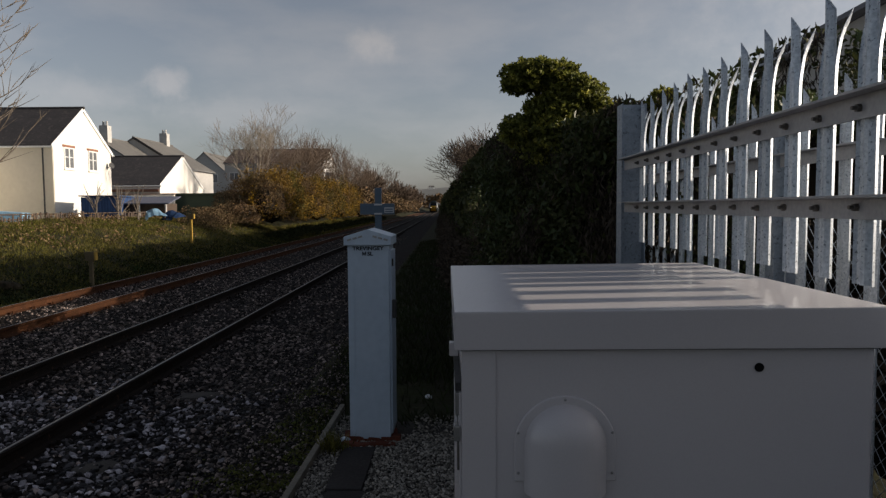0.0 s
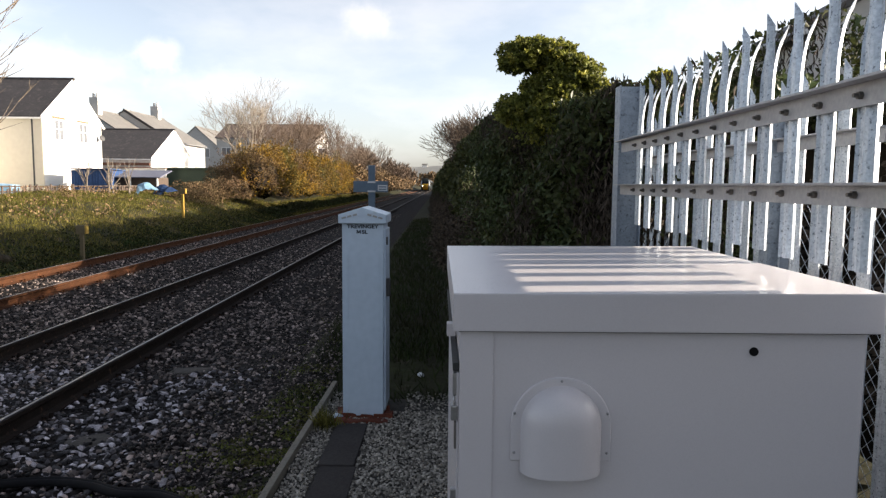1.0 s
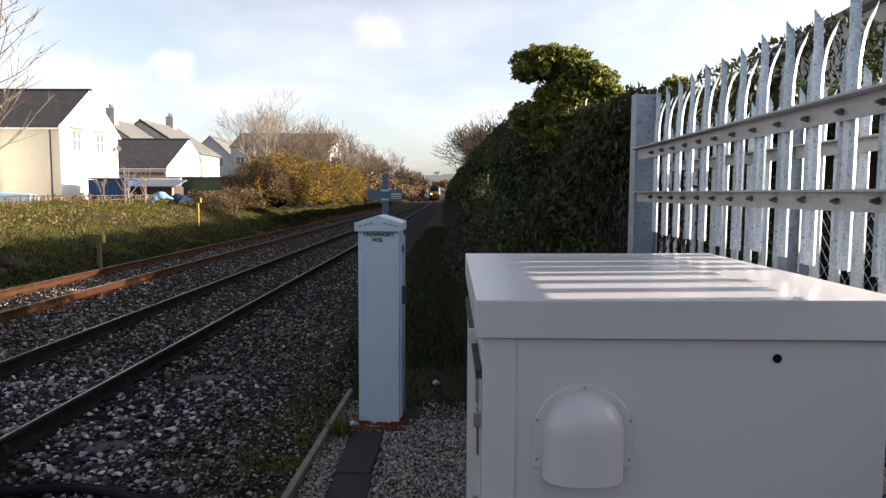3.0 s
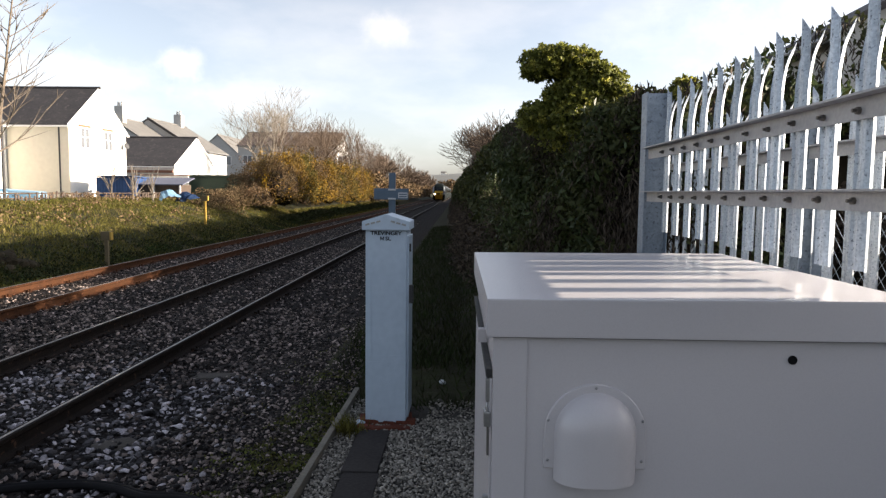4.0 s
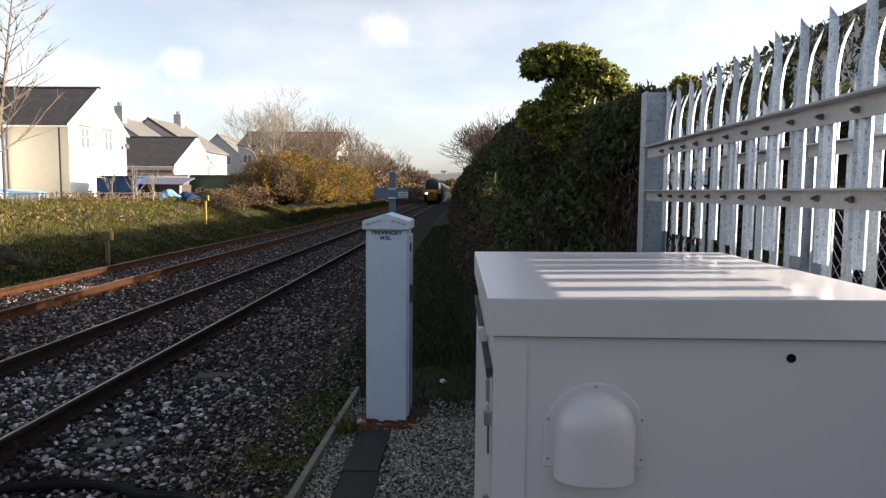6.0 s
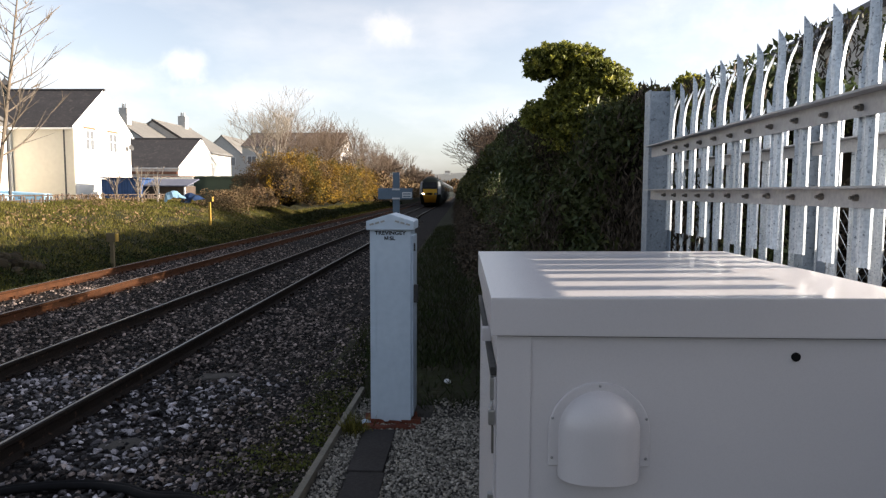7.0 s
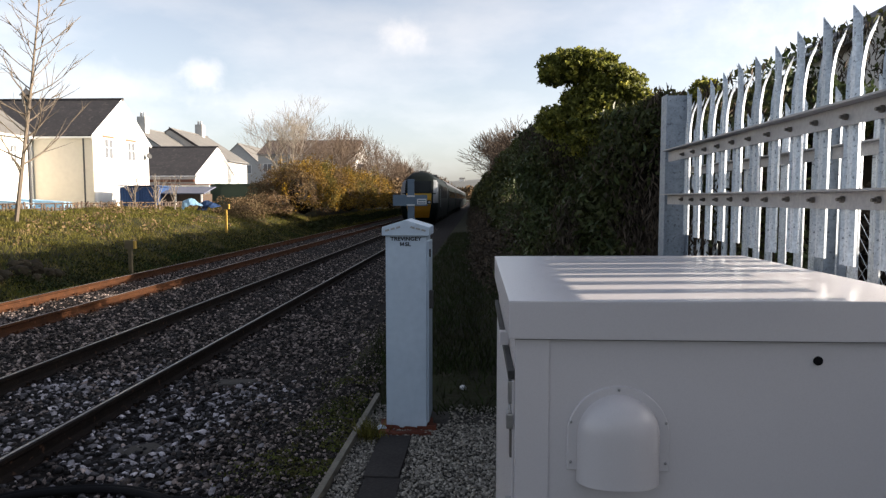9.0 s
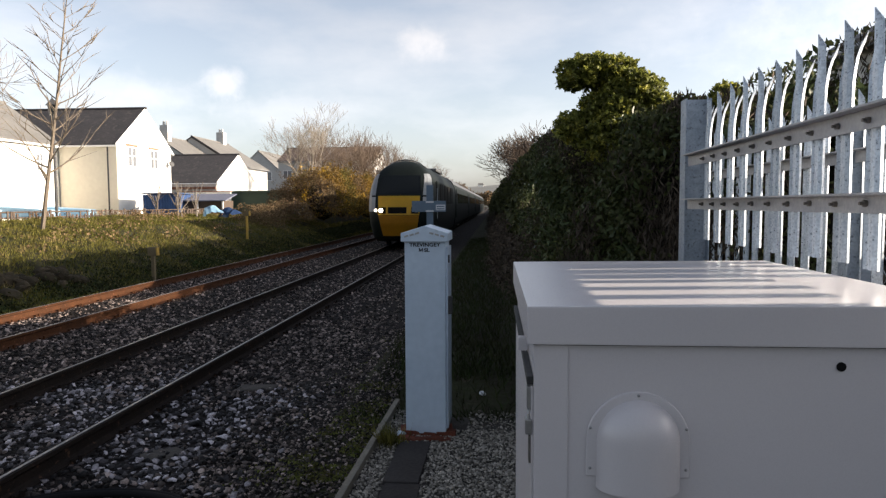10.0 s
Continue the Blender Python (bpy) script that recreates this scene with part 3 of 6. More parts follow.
# ---- equipment cabinet with vent cowl ----
def build_cabinet():
    c = thing("equipment_cabinet", "pale grey painted steel trackside equipment cabinet with overhanging lid", "cabinet", pose(0, 0, 0))
    x0, x1, y0, y1 = 0.566, 1.515, 1.185, 2.36
    part("body", box(bm_new(), x0, x1, y0, y1, 0.06, 1.515, 0.006), M_CAB, c)
    part("plinth", box(bm_new(), x0 + 0.02, x1 - 0.02, y0 + 0.02, y1 - 0.02, -0.12, 0.06, 0.01), M_SLAB, c, "concrete plinth")
    # folded front panel edge
    part("corner_panel", box(bm_new(), x0 - 0.001, x0 + 0.078, y0 - 0.004, y0 + 0.01, 0.07, 1.503, 0.002), M_CAB, c)
    bm = bm_new()
    lx0, lx1, ly0, ly1 = 0.549, 1.545, 1.168, 2.39
    box(bm, lx0, lx1, ly0, ly1, 1.505, 1.59, 0.004)
    for v in bm.verts:
        if v.co.z > 1.55:
            v.co.z += 0.004 + (v.co.x - lx0) * 0.006
    part("lid", bm, M_CAB, c)
    # thin dark strip stands in for the shadow line under the lid
    part("lid_shadow_line", box(bm_new(), x0 - 0.003, x1 + 0.003, y0 - 0.006, y1 + 0.003, 1.5022, 1.507), M_CABDARK, c, "dark strip drawn as the shadow line under the lid")
    # cable hole
    bm = cyl(bm_new(), (1.251, y0 - 0.003, 1.459), (1.251, y0 + 0.004, 1.459), 0.0105, seg=20)
    part("cable_hole", bm, M_BLACK, c, "round black cable hole")
    # vent cowl: flange and swelling hood, open below
    cx, zt, zb, w = 0.804, 1.395, 1.170, 0.118
    outline = [(cx - w, zb + 0.025)] + [(cx - w * math.cos(a), zt - w + w * math.sin(a)) for a in np.linspace(0, math.pi, 25)] + [(cx + w, zb + 0.025)]
    cowl = part("vent_cowl", prism(bm_new(), outline, y0 - 0.007, y0 + 0.002, bevel=0.002), M_CAB, c, "domed grey vent cowl")
    bm = bm_new()
    rings = []
    cen, big, deep = zt - 0.018 - 0.095, 0.095, 0.060
    for rho in (1.0, 0.99, 0.96, 0.91, 0.84, 0.74, 0.60, 0.42, 0.22, 0.0):
        r, dep = big * rho, deep * (1 - rho ** 2.7) ** 0.55
        pts = [(cx - r, zb), (cx - r, (zb + cen) / 2)] + [(cx - r * math.cos(a), cen + r * math.sin(a)) for a in np.linspace(0, math.pi, 29)] + [(cx + r, (zb + cen) / 2), (cx + r, zb)]
        rings.append([bm.verts.new((p[0], y0 - 0.002 - dep, p[1])) for p in pts])
    for a, b in zip(rings, rings[1:]):
        for i in range(len(a) - 1):
            bm.faces.new((a[i], a[i + 1], b[i + 1], b[i]))
    bmesh.ops.remove_doubles(bm, verts=bm.verts, dist=0.0004)
    bmesh.ops.recalc_face_normals(bm, faces=bm.faces)
    part("hood", bm, M_CAB, cowl, smooth=True)
    for sx, sz in ((0, zt - 0.008), (-w + 0.009, zt - 0.085), (w - 0.009, zt - 0.085), (-w + 0.009, zb + 0.045), (w - 0.009, zb + 0.045)):
        bm = bm_new()
        bmesh.ops.create_uvsphere(bm, u_segments=8, v_segments=5, radius=0.0036)
        s = part("screw", bm, M_STEEL, cowl, at=pose(cx + sx, y0 - 0.007, sz), smooth=True)
    # door on the track side: dark strip along its head, hinges, hasp and padlock
    d = part("door", box(bm_new(), x0 - 0.007, x0 - 0.001, y0 + 0.012, y1 - 0.02, 0.10, 1.400, 0.002), M_CAB, c, "grey steel cabinet door")
    part("head_strip", box(bm_new(), x0 - 0.016, x0 - 0.001, y0 + 0.020, y1 - 0.02, 1.402, 1.422, 0.002), M_CABDARK, d, "dark strip over the door")
    part("hinge", box(bm_new(), x0 - 0.028, x0 - 0.004, 1.44, 1.475, 1.432, 1.468, 0.004), M_CAB, d)
    part("hasp", box(bm_new(), x0 - 0.016, x0 - 0.006, y0 + 0.014, y0 + 0.040, 1.345, 1.398, 0.002), M_STEEL, d, "galvanised hasp")
    pad = part("padlock", box(bm_new(), x0 - 0.020, x0 - 0.004, y0 + 0.008, y0 + 0.042, 1.285, 1.322, 0.004), M_STEEL, d, "steel padlock")
    bm = bm_new()
    for a in np.linspace(0, math.pi, 7)[:-1]:
        b = a + math.pi / 6
        cyl(bm, (x0 - 0.012, y0 + 0.025 + 0.011 * math.cos(a), 1.322 + 0.022 * math.sin(a)), (x0 - 0.012, y0 + 0.025 + 0.011 * math.cos(b), 1.322 + 0.022 * math.sin(b)), 0.003, seg=6)
    part("shackle", bm, M_STEEL, pad)
    part("lock_plate", box(bm_new(), x0 - 0.012, x0 - 0.006, y0 + 0.012, y0 + 0.040, 1.215, 1.280, 0.002), M_BOLT, d, "dark steel lock plate")
    part("lower_catch", box(bm_new(), x0 - 0.020, x0 - 0.006, y0 + 0.012, y0 + 0.030, 1.075, 1.115, 0.003), M_STEEL, d)
    part("side_stud", cyl(bm_new(), (x1 - 0.002, y0 + 0.05, 1.40), (x1 + 0.014, y0 + 0.05, 1.40), 0.008, seg=10), M_CAB, c)


build_cabinet()


# ---- slim white cabinet with lettering ----
def build_msl():
    c = thing("location_cabinet", "slim white steel trackside cabinet with pitched cap and black lettering", "cabinet", pose(-0.066, 4.80, 0.02, 0, 0, -1.0))
    w, dpt = 0.158, 0.36
    part("body", box(bm_new(), -w, w, 0.0, dpt, 0.02, 1.535, 0.006), M_MSL, c)
    bm = prism(bm_new(), [(-w - 0.024, 1.525), (w + 0.024, 1.525), (w + 0.024, 1.592), (0.0, 1.648), (-w - 0.024, 1.592)], -0.03, dpt + 0.03, bevel=0.004)
    cap = part("cap", bm, M_MSL, c, "white pitched cap with vent slots")
    for sx in (-1, 1):
        for i in range(3):
            x = sx * (0.055 + i * 0.042)
            z = 1.605 - abs(x) * 0.33 * 0.8
            part("vent_slot", box(bm_new(), -0.016, 0.016, -0.0325, -0.028, -0.007, 0.007, 0.001), M_STEEL, cap, at=pose(x, 0, z, 0, sx * 17, 0))
    # recessed front panel outline
    bm = bm_new()
    for x in (-0.112, 0.128):
        box(bm, x - 0.0015, x + 0.0015, -0.0025, 0.0, 0.55, 1.36)
    box(bm, -0.112, 0.128, -0.0025, 0.0, 0.549, 0.553)
    part("panel_seam", bm, M_MSL, c)
    part("seam", box(bm_new(), -w, w, -0.002, 0.0, 0.499, 0.502), M_MSL, c, "thin horizontal seam")
    d = part("door", box(bm_new(), w, w + 0.018, 0.02, dpt - 0.02, 0.06, 1.48, 0.004), M_MSL, c, "white side door")
    part("handle", box(bm_new(), w + 0.018, w + 0.05, 0.02, 0.07, 0.96, 1.10, 0.006), M_BIN, d, "black door handle")
    part("latch", box(bm_new(), w + 0.018, w + 0.030, 0.03, 0.06, 1.36, 1.42, 0.003), M_BIN, d)
    for text, z, size in (("TREVINGEY", 1.488, 0.046), ("SL", 1.447, 0.046)):
        cu = bpy.data.curves.new("lettering", "FONT")
        cu.body, cu.size, cu.align_x, cu.extrude, cu.offset = text, size, "CENTER", 0.0008, 0.0012
        ob = new("lettering_source", cu)
        dg = bpy.context.evaluated_depsgraph_get()
        me = bpy.data.meshes.new_from_object(ob.evaluated_get(dg))
        bpy.data.objects.remove(ob)
        me.materials.clear()
        me.materials.append(M_BLACK)
        t = new("lettering", me)
        t.parent, t.matrix_basis = c, pose(0.016 if text == "SL" else 0.0, -0.0022, z, 90) @ Matrix.Diagonal((1.0, 0.86, 1, 1))
        tagged(t, "bold black capital letters")
    bm = prism(bm_new(), [(-0.0150, 0), (-0.0150, 0.029), (-0.0085, 0.029), (0, 0.012), (0.0085, 0.029), (0.0150, 0.029), (0.0150, 0), (0.0095, 0), (0.0095, 0.018), (0.0025, 0.003), (-0.0025, 0.003), (-0.0095, 0.018), (-0.0095, 0)], -0.0008, 0.0008)
    part("lettering", bm, M_BLACK, c, "bold black capital letter", at=pose(-0.030, -0.0022, 1.4465))
    # brick footing
    f = thing("brick_footing", "low footing of broken red bricks under the white cabinet", "bricks", pose(-0.060, 4.80, 0))
    rs = random.Random(9)
    for i in range(3):
        for j in range(3):
            b = part("brick", box(bm_new(), -0.075, 0.075, -0.05, 0.05, -0.05, 0.016, 0.007), M_BRICK, f, at=pose(-0.135 + i * 0.135 + rs.uniform(-0.02, 0.02), -0.075 + j * 0.12, 0.028 + rs.uniform(-0.016, 0.014), rs.uniform(-10, 10), rs.uniform(-9, 9), rs.uniform(-16, 16)))
    m = part("mortar_lump", bmesh_lump(0.045, 11), M_MSL, at=pose(-0.262, 4.80, 0.03, 0, 0, 20))
    tagged(m, "pale lump of mortar beside the white cabinet", "rubble")


def bmesh_lump(r, seed):
    bm = bm_new()
    bmesh.ops.create_icosphere(bm, subdivisions=2, radius=r)
    for v in bm.verts:
        v.co *= 1 + 0.35 * smooth_noise(v.co * 1.0 + Vector((seed, 0, 0)), 14)
        v.co.z *= 0.6
    return bm


build_msl()

# ---- palisade fences ----
FX = 1.465


def pale_mesh(name, length, point=0.10):
    """A W-section pale, its head bent outwards (+x) and split in three points. Origin at its foot; the section lies across y."""
    # section: (y, x) across the pale
    prof = [(-0.039, -0.008), (-0.034, 0.001), (-0.018, 0.004), (-0.008, -0.006), (0.0, -0.009), (0.008, -0.006), (0.018, 0.004), (0.034, 0.001), (0.039, -0.007)]
    th = 0.0025
    bm = bm_new()
    split = length - 0.17
    foot = [bm.verts.new((x, y, 0.0)) for y, x in prof]
    neck = [bm.verts.new((x, y, split)) for y, x in prof]
    for i in range(len(prof) - 1):
        bm.faces.new((foot[i], foot[i + 1], neck[i + 1], neck[i]))

    def strip(cols, steps, tip):
        """One tongue of the split head; steps: height over the neck, push outwards, narrowing towards its middle."""
        low = [neck[c] for c in cols]
        mid = sum(prof[c][0] for c in cols) / len(cols)
        for dz, push, narrow in steps:
            row = [bm.verts.new((prof[c][1] + push, mid + (prof[c][0] - mid) * narrow, split + dz)) for c in cols]
            for i in range(len(cols) - 1):
                bm.faces.new((low[i], low[i + 1], row[i + 1], row[i]))
            low = row
        t = bm.verts.new((tip[0], mid + tip[1], split + tip[2]))
        for i in range(len(cols) - 1):
            bm.faces.new((low[i], low[i + 1], t))

    curl = [(0.04, 0.001, 1.0), (0.075, 0.005, 0.95), (0.105, 0.010, 0.85), (0.130, 0.018, 0.70), (0.148, 0.026, 0.5)]
    strip((0, 1), curl, (0.034, 0.0, 0.178))
    strip((1, 2, 3, 4, 5, 6, 7), [(0.05, 0.0, 1.0), (0.075, 0.0, 0.78), (0.180, -0.002, 0.72)], (-0.006, 0.014, 0.222))
    strip((7, 8), curl, (0.034, 0.0, 0.178))
    bmesh.ops.recalc_face_normals(bm, faces=bm.faces)
    bmesh.ops.solidify(bm, geom=bm.faces[:], thickness=th)
    return mesh_of(name, bm, M_GALV)


def angle_rail(y0, y1, x, z, h=0.055):
    """A steel angle along y: upright leg towards -x, shelf on top pointing to -x."""
    pts = [(x - 0.006, z - h), (x, z - h), (x, z), (x - 0.045, z), (x - 0.045, z - 0.006), (x - 0.006, z - 0.006)]
    return prism(bm_new(), pts, y0, y1)


def build_fences():
    rs = random.Random(3)
    f = thing("palisade_fence_extension", "galvanised steel palisade panel with spiked curling pales bolted to two rails", "fence", pose(0, 0, 0, 0, 0, -0.86))
    ext = pale_mesh("pale", 0.655)
    y = 3.255
    n = 0
    while y > -0.4:
        y -= 0.170
        p = new("pale", ext)
        p.parent, p.matrix_basis = f, pose(FX + 0.010, y + rs.uniform(-0.004, 0.004), 1.648 + rs.uniform(-0.006, 0.006), rs.uniform(-0.5, 0.5), 0, rs.uniform(-1.5, 1.5))
        n += 1
    up = part("top_rail", angle_rail(-0.6, 3.375, FX - 0.007, 2.085, 0.060), M_GALVRAIL, f, "galvanised angle rail")
    lo = part("bottom_rail", angle_rail(-0.6, 3.375, FX - 0.007, 1.853, 0.055), M_GALVRAIL, f, "galvanised angle rail")
    bm = cyl(bm_new(), (0, 0, 0), (-0.010, 0, 0), 0.0095, seg=6)
    cyl(bm, (-0.009, 0, 0), (-0.020, 0, 0), 0.005, seg=8)
    bolt = mesh_of("bolt", bm, M_BOLT)
    for rail, z in ((up, 2.048), (lo, 1.824)):
        y = 3.255
        for i in range(n):
            y -= 0.170
            b = new("bolt", bolt)
            b.parent, b.matrix_basis = rail, pose(FX - 0.013, y, z + rs.uniform(-0.002, 0.002), rs.uniform(0, 60))
    # channel-section end post with a flange each side
    bm = bm_new()
    x0, x1 = FX - 0.026, FX + 0.106
    prism(bm, [(x0, 3.38), (x0 + 0.006, 3.38), (x0 + 0.006, 3.43), (x1 - 0.006, 3.43), (x1 - 0.006, 3.38), (x1, 3.38), (x1, 3.49), (x1 - 0.006, 3.49), (x1 - 0.006, 3.436), (x0 + 0.006, 3.436), (x0 + 0.006, 3.49), (x0, 3.49)], 0.0, 2.385, "z")
    part("post", bm, M_GALVPOST, f, "mottled grey galvanised end post")
    bm = bm_new()
    box(bm, FX + 0.13, FX + 0.21, 0.86, 0.94, 0.0, 2.20, 0.006)
    part("post", bm, M_GALVPOST, f, "galvanised post")
    # the older, lower fence behind
    g = thing("palisade_fence", "older galvanised palisade fence with lower spiked pales behind the panel", "fence")
    full = pale_mesh("tall_pale", 2.20)
    y = 5.2
    while y > 1.9:
        y -= 0.160
        p = new("pale", full)
        p.parent, p.matrix_basis = g, pose(2.02, y + rs.uniform(-0.005, 0.005), 0.06 + rs.uniform(-0.01, 0.01), rs.uniform(-0.4, 0.4), 0, rs.uniform(-2, 2))
    for z in (2.05, 0.55):
        part("rail", angle_rail(1.9, 5.2, 1.995, z), M_GALVRAIL, g)
    part("post", box(bm_new(), 1.97, 2.07, 2.62, 2.70, 0.0, 2.2, 0.005), M_GALVPOST, g)
    part("post", box(bm_new(), 1.97, 2.07, 4.90, 4.98, 0.0, 2.2, 0.005), M_GALVPOST, g)
    # chain link mesh behind both
    k = thing("chain_link_fence", "old wire chain link fence in front of the hedge", "fence")
    bm = bm_new()
    zz0, zz1 = 0.05, 1.75
    cell = 0.075
    wires = []
    for i in range(-24, 62):
        for s in (1, -1):
            y0 = i * cell
            a = (y0, zz0)
            lo_y, hi_y = 0.4, 3.6
            # clip to the panel
            if s > 0:
                t0, t1 = max(0, (lo_y - a[0])), min(zz1 - zz0, hi_y - a[0])
            else:
                t0, t1 = max(0, a[0] - hi_y), min(zz1 - zz0, a[0] - lo_y)
            if t1 - t0 > 0.05:
                wires.append(((2.45 + 0.004 * s, a[0] + s * t0, zz0 + t0), (2.45 + 0.004 * s, a[0] + s * t1, zz0 + t1)))
    for p, q in wires:
        cyl(bm, p, q, 0.0016, seg=4)
    part("wire_mesh", bm, M_GALV, k, "rusted galvanised wire mesh")
    for y in (0.4, 2.0, 3.6):
        part("post", cyl(bm_new(), (2.48, y, 0), (2.48, y, 1.85), 0.025), M_SLAB, k)


build_fences()


# ---- hedges ----
def tunnel(p):
    """True where low sun finds its way through a gap in the hedge and reaches the far rails."""
    s = p[:, 2] / SUN_DIR.z
    gx, gy = p[:, 0] - SUN_DIR.x * s, p[:, 1] - SUN_DIR.y * s
    reach = np.interp(gy, [9.3, 10.2, 11.6, 11.9, 13.6, 13.9, 16.0], [-7.5, -7.0, -6.5, -5.9, -5.9, -7.0, -7.7], left=-99, right=-99)
    return (gx < reach) & (gx > -8.15) & (gy > 9.3) & (gy < 16.0)


def build_right_hedge():
    h = thing("ivy_hedge", "tall dark ivy-covered hedge with glossy leaves beside the railway", "hedge")
    rs = np.random.RandomState(21)

    def face_x(y):
        return np.interp(y, [3.6, 5.0, 6.5, 9, 14, 22, 40, 70, 120], [2.35, 1.90, 1.38, 1.20, 1.15, 1.12, 0.72, 0.1, -0.4])

    def top_z(y):
        return np.interp(y, [3.6, 5.0, 6.2, 8.5, 10.5, 12, 14, 16, 18, 22, 28, 32, 45, 70, 120], [2.4, 2.55, 2.74, 2.88, 3.1, 3.38, 3.75, 3.85, 3.95, 3.95, 3.65, 3.6, 3.6, 3.5, 3.7])

    def brow_z(y):
        """The lower front brow of the hedge; behind it the top rises to top_z."""
        return np.minimum(top_z(y), np.interp(y, [3.6, 5, 6.2, 8.5, 10.5, 12, 14, 16, 18, 22, 28, 32, 45, 70, 120], [2.4, 2.55, 2.70, 2.82, 3.02, 3.18, 3.32, 3.40, 3.42, 3.42, 3.42, 3.45, 3.55, 3.5, 3.7]))

    pts = []
    for y0, y1, k in ((3.7, 9, 80000), (9, 16, 42000), (16, 30, 20000), (30, 60, 14000), (60, 130, 9000)):
        y = rs.uniform(y0, y1, k)
        u = rs.uniform(0, 1, k)
        lift = 0.25 * np.array([smooth_noise((a, 0, 5), 0.7) for a in y])
        t = brow_z(y) + lift
        fx = face_x(y)
        # walk up the face then over the top, as one rounded line
        run = u * 1.55
        z = np.where(run < 1, run * t, t + (top_z(y) + lift - t) * np.clip((run - 1) / 0.35, 0, 1))
        lean = np.interp(y, [4, 6.5, 10, 14, 30], [0.3, 0.3, 0.38, 0.60, 0.75])
        x = np.where(run < 1, fx + lean * np.clip(run, 0, 1) ** 1.8, fx + lean + (run - 1) * 3.5)
        n1 = np.array([noise.noise(Vector((a * 0.9, b * 0.9, c * 0.9))) for a, b, c in zip(x, y, z)])
        n2 = np.array([noise.noise(Vector((a * 2.6, b * 2.6, c * 2.6 + 9))) for a, b, c in zip(x, y, z)])
        out = 0.42 * n1 + 0.24 * n2 + rs.normal(0, 0.09, k)
        x = np.where(run < 1, x - out, x)
        z = np.where(run < 1, z, z + out * 0.5)
        pts.append(np.column_stack([x, y, z]))
    # the near end, seen through the fence, runs away to the side
    k = 26000
    x = rs.uniform(2.1, 9.0, k)
    yy = 4.9 + 0.25 * (x - 2.1) + np.array([0.35 * noise.noise(Vector((a * 0.8, 3, 1))) for a in x])
    z = rs.uniform(0, 1, k) ** 0.8 * np.interp(x, [2.1, 2.7, 3.0, 3.6, 4.2, 6, 9], [2.6, 2.85, 3.05, 3.28, 3.25, 3.7, 4.2])
    n2 = np.array([noise.noise(Vector((a * 1.6, b * 1.6, 9))) for a, b in zip(x, z)])
    pts.append(np.column_stack([x, yy - 0.35 * n2 + rs.normal(0, 0.1, k), z + 0.15 * n2]))
    p = np.concatenate(pts)
    p = p[~tunnel(p)]
    near = p[:, 1] < 16
    kind = np.array([noise.noise(Vector(v) * 1.3) for v in p]) + rs.normal(0, 0.22, len(p)) - 0.10 * (p[:, 2] - 1.2)
    dead, broad = near & (kind > 0.17), near & (kind < -0.40)
    leaves("foliage", p[near & ~dead & ~broad], 0.029, M_IVY, h, rs)
    leaves("withered_growth", p[dead], 0.046, M_DEADLEAF, h, rs, droop=1.6, slim=0.20)
    leaves("broad_leaf_growth", p[broad], 0.046, M_PALELEAF, h, rs, droop=1.0, slim=0.6)
    leaves("far_foliage", p[~near], 0.11, M_IVY, h, rs)
    # solid dark filler inside: blocks light, the inner shade is in its colour
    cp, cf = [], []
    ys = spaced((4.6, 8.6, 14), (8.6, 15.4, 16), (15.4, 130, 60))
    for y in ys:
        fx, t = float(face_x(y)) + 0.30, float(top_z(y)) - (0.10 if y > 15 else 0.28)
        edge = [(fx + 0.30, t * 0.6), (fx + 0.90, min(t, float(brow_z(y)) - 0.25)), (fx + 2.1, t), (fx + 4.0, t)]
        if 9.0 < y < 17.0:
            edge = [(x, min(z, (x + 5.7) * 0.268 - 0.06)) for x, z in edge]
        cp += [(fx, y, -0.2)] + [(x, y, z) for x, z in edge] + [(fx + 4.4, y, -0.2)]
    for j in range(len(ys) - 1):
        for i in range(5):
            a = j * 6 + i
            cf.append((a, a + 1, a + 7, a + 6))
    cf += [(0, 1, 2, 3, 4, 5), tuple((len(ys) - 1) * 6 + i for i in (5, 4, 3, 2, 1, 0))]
    arrays("solid_core", cp, cf, M_CORE, h)
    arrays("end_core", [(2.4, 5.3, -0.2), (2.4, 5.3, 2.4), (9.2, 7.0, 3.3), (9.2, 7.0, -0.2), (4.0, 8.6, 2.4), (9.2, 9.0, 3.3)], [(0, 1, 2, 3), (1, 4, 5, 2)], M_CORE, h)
    # ivy-grown tree head standing over the hedge
    tr = thing("ivy_clad_tree", "rounded ivy-clad tree head coloured sunlit yellow-green above the hedge", "tree")
    q = []
    for cx, cy, cz, rx, ry, rz, k in ((1.47, 7.0, 3.23, 0.30, 0.30, 0.17, 5500), (1.75, 7.0, 3.21, 0.20, 0.28, 0.17, 3600), (1.98, 7.05, 2.98, 0.26, 0.36, 0.22, 6000), (1.30, 6.95, 3.13, 0.16, 0.2, 0.10, 1700), (1.72, 7.0, 2.90, 0.22, 0.30, 0.24, 4000), (1.52, 7.0, 2.84, 0.15, 0.25, 0.16, 2200), (1.35, 7.1, 2.66, 0.22, 0.3, 0.16, 3000), (1.78, 7.0, 2.66, 0.42, 0.42, 0.24, 7000), (2.22, 7.0, 2.70, 0.30, 0.40, 0.24, 6000), (1.9, 6.9, 2.48, 0.55, 0.45, 0.22, 5000), (2.42, 5.6, 2.72, 0.12, 0.15, 0.13, 900)):
        d = rand_dirs(k, rs)
        nn = np.array([noise.noise(Vector(v * 2.6) + Vector((cx, cy, cz))) for v in d])
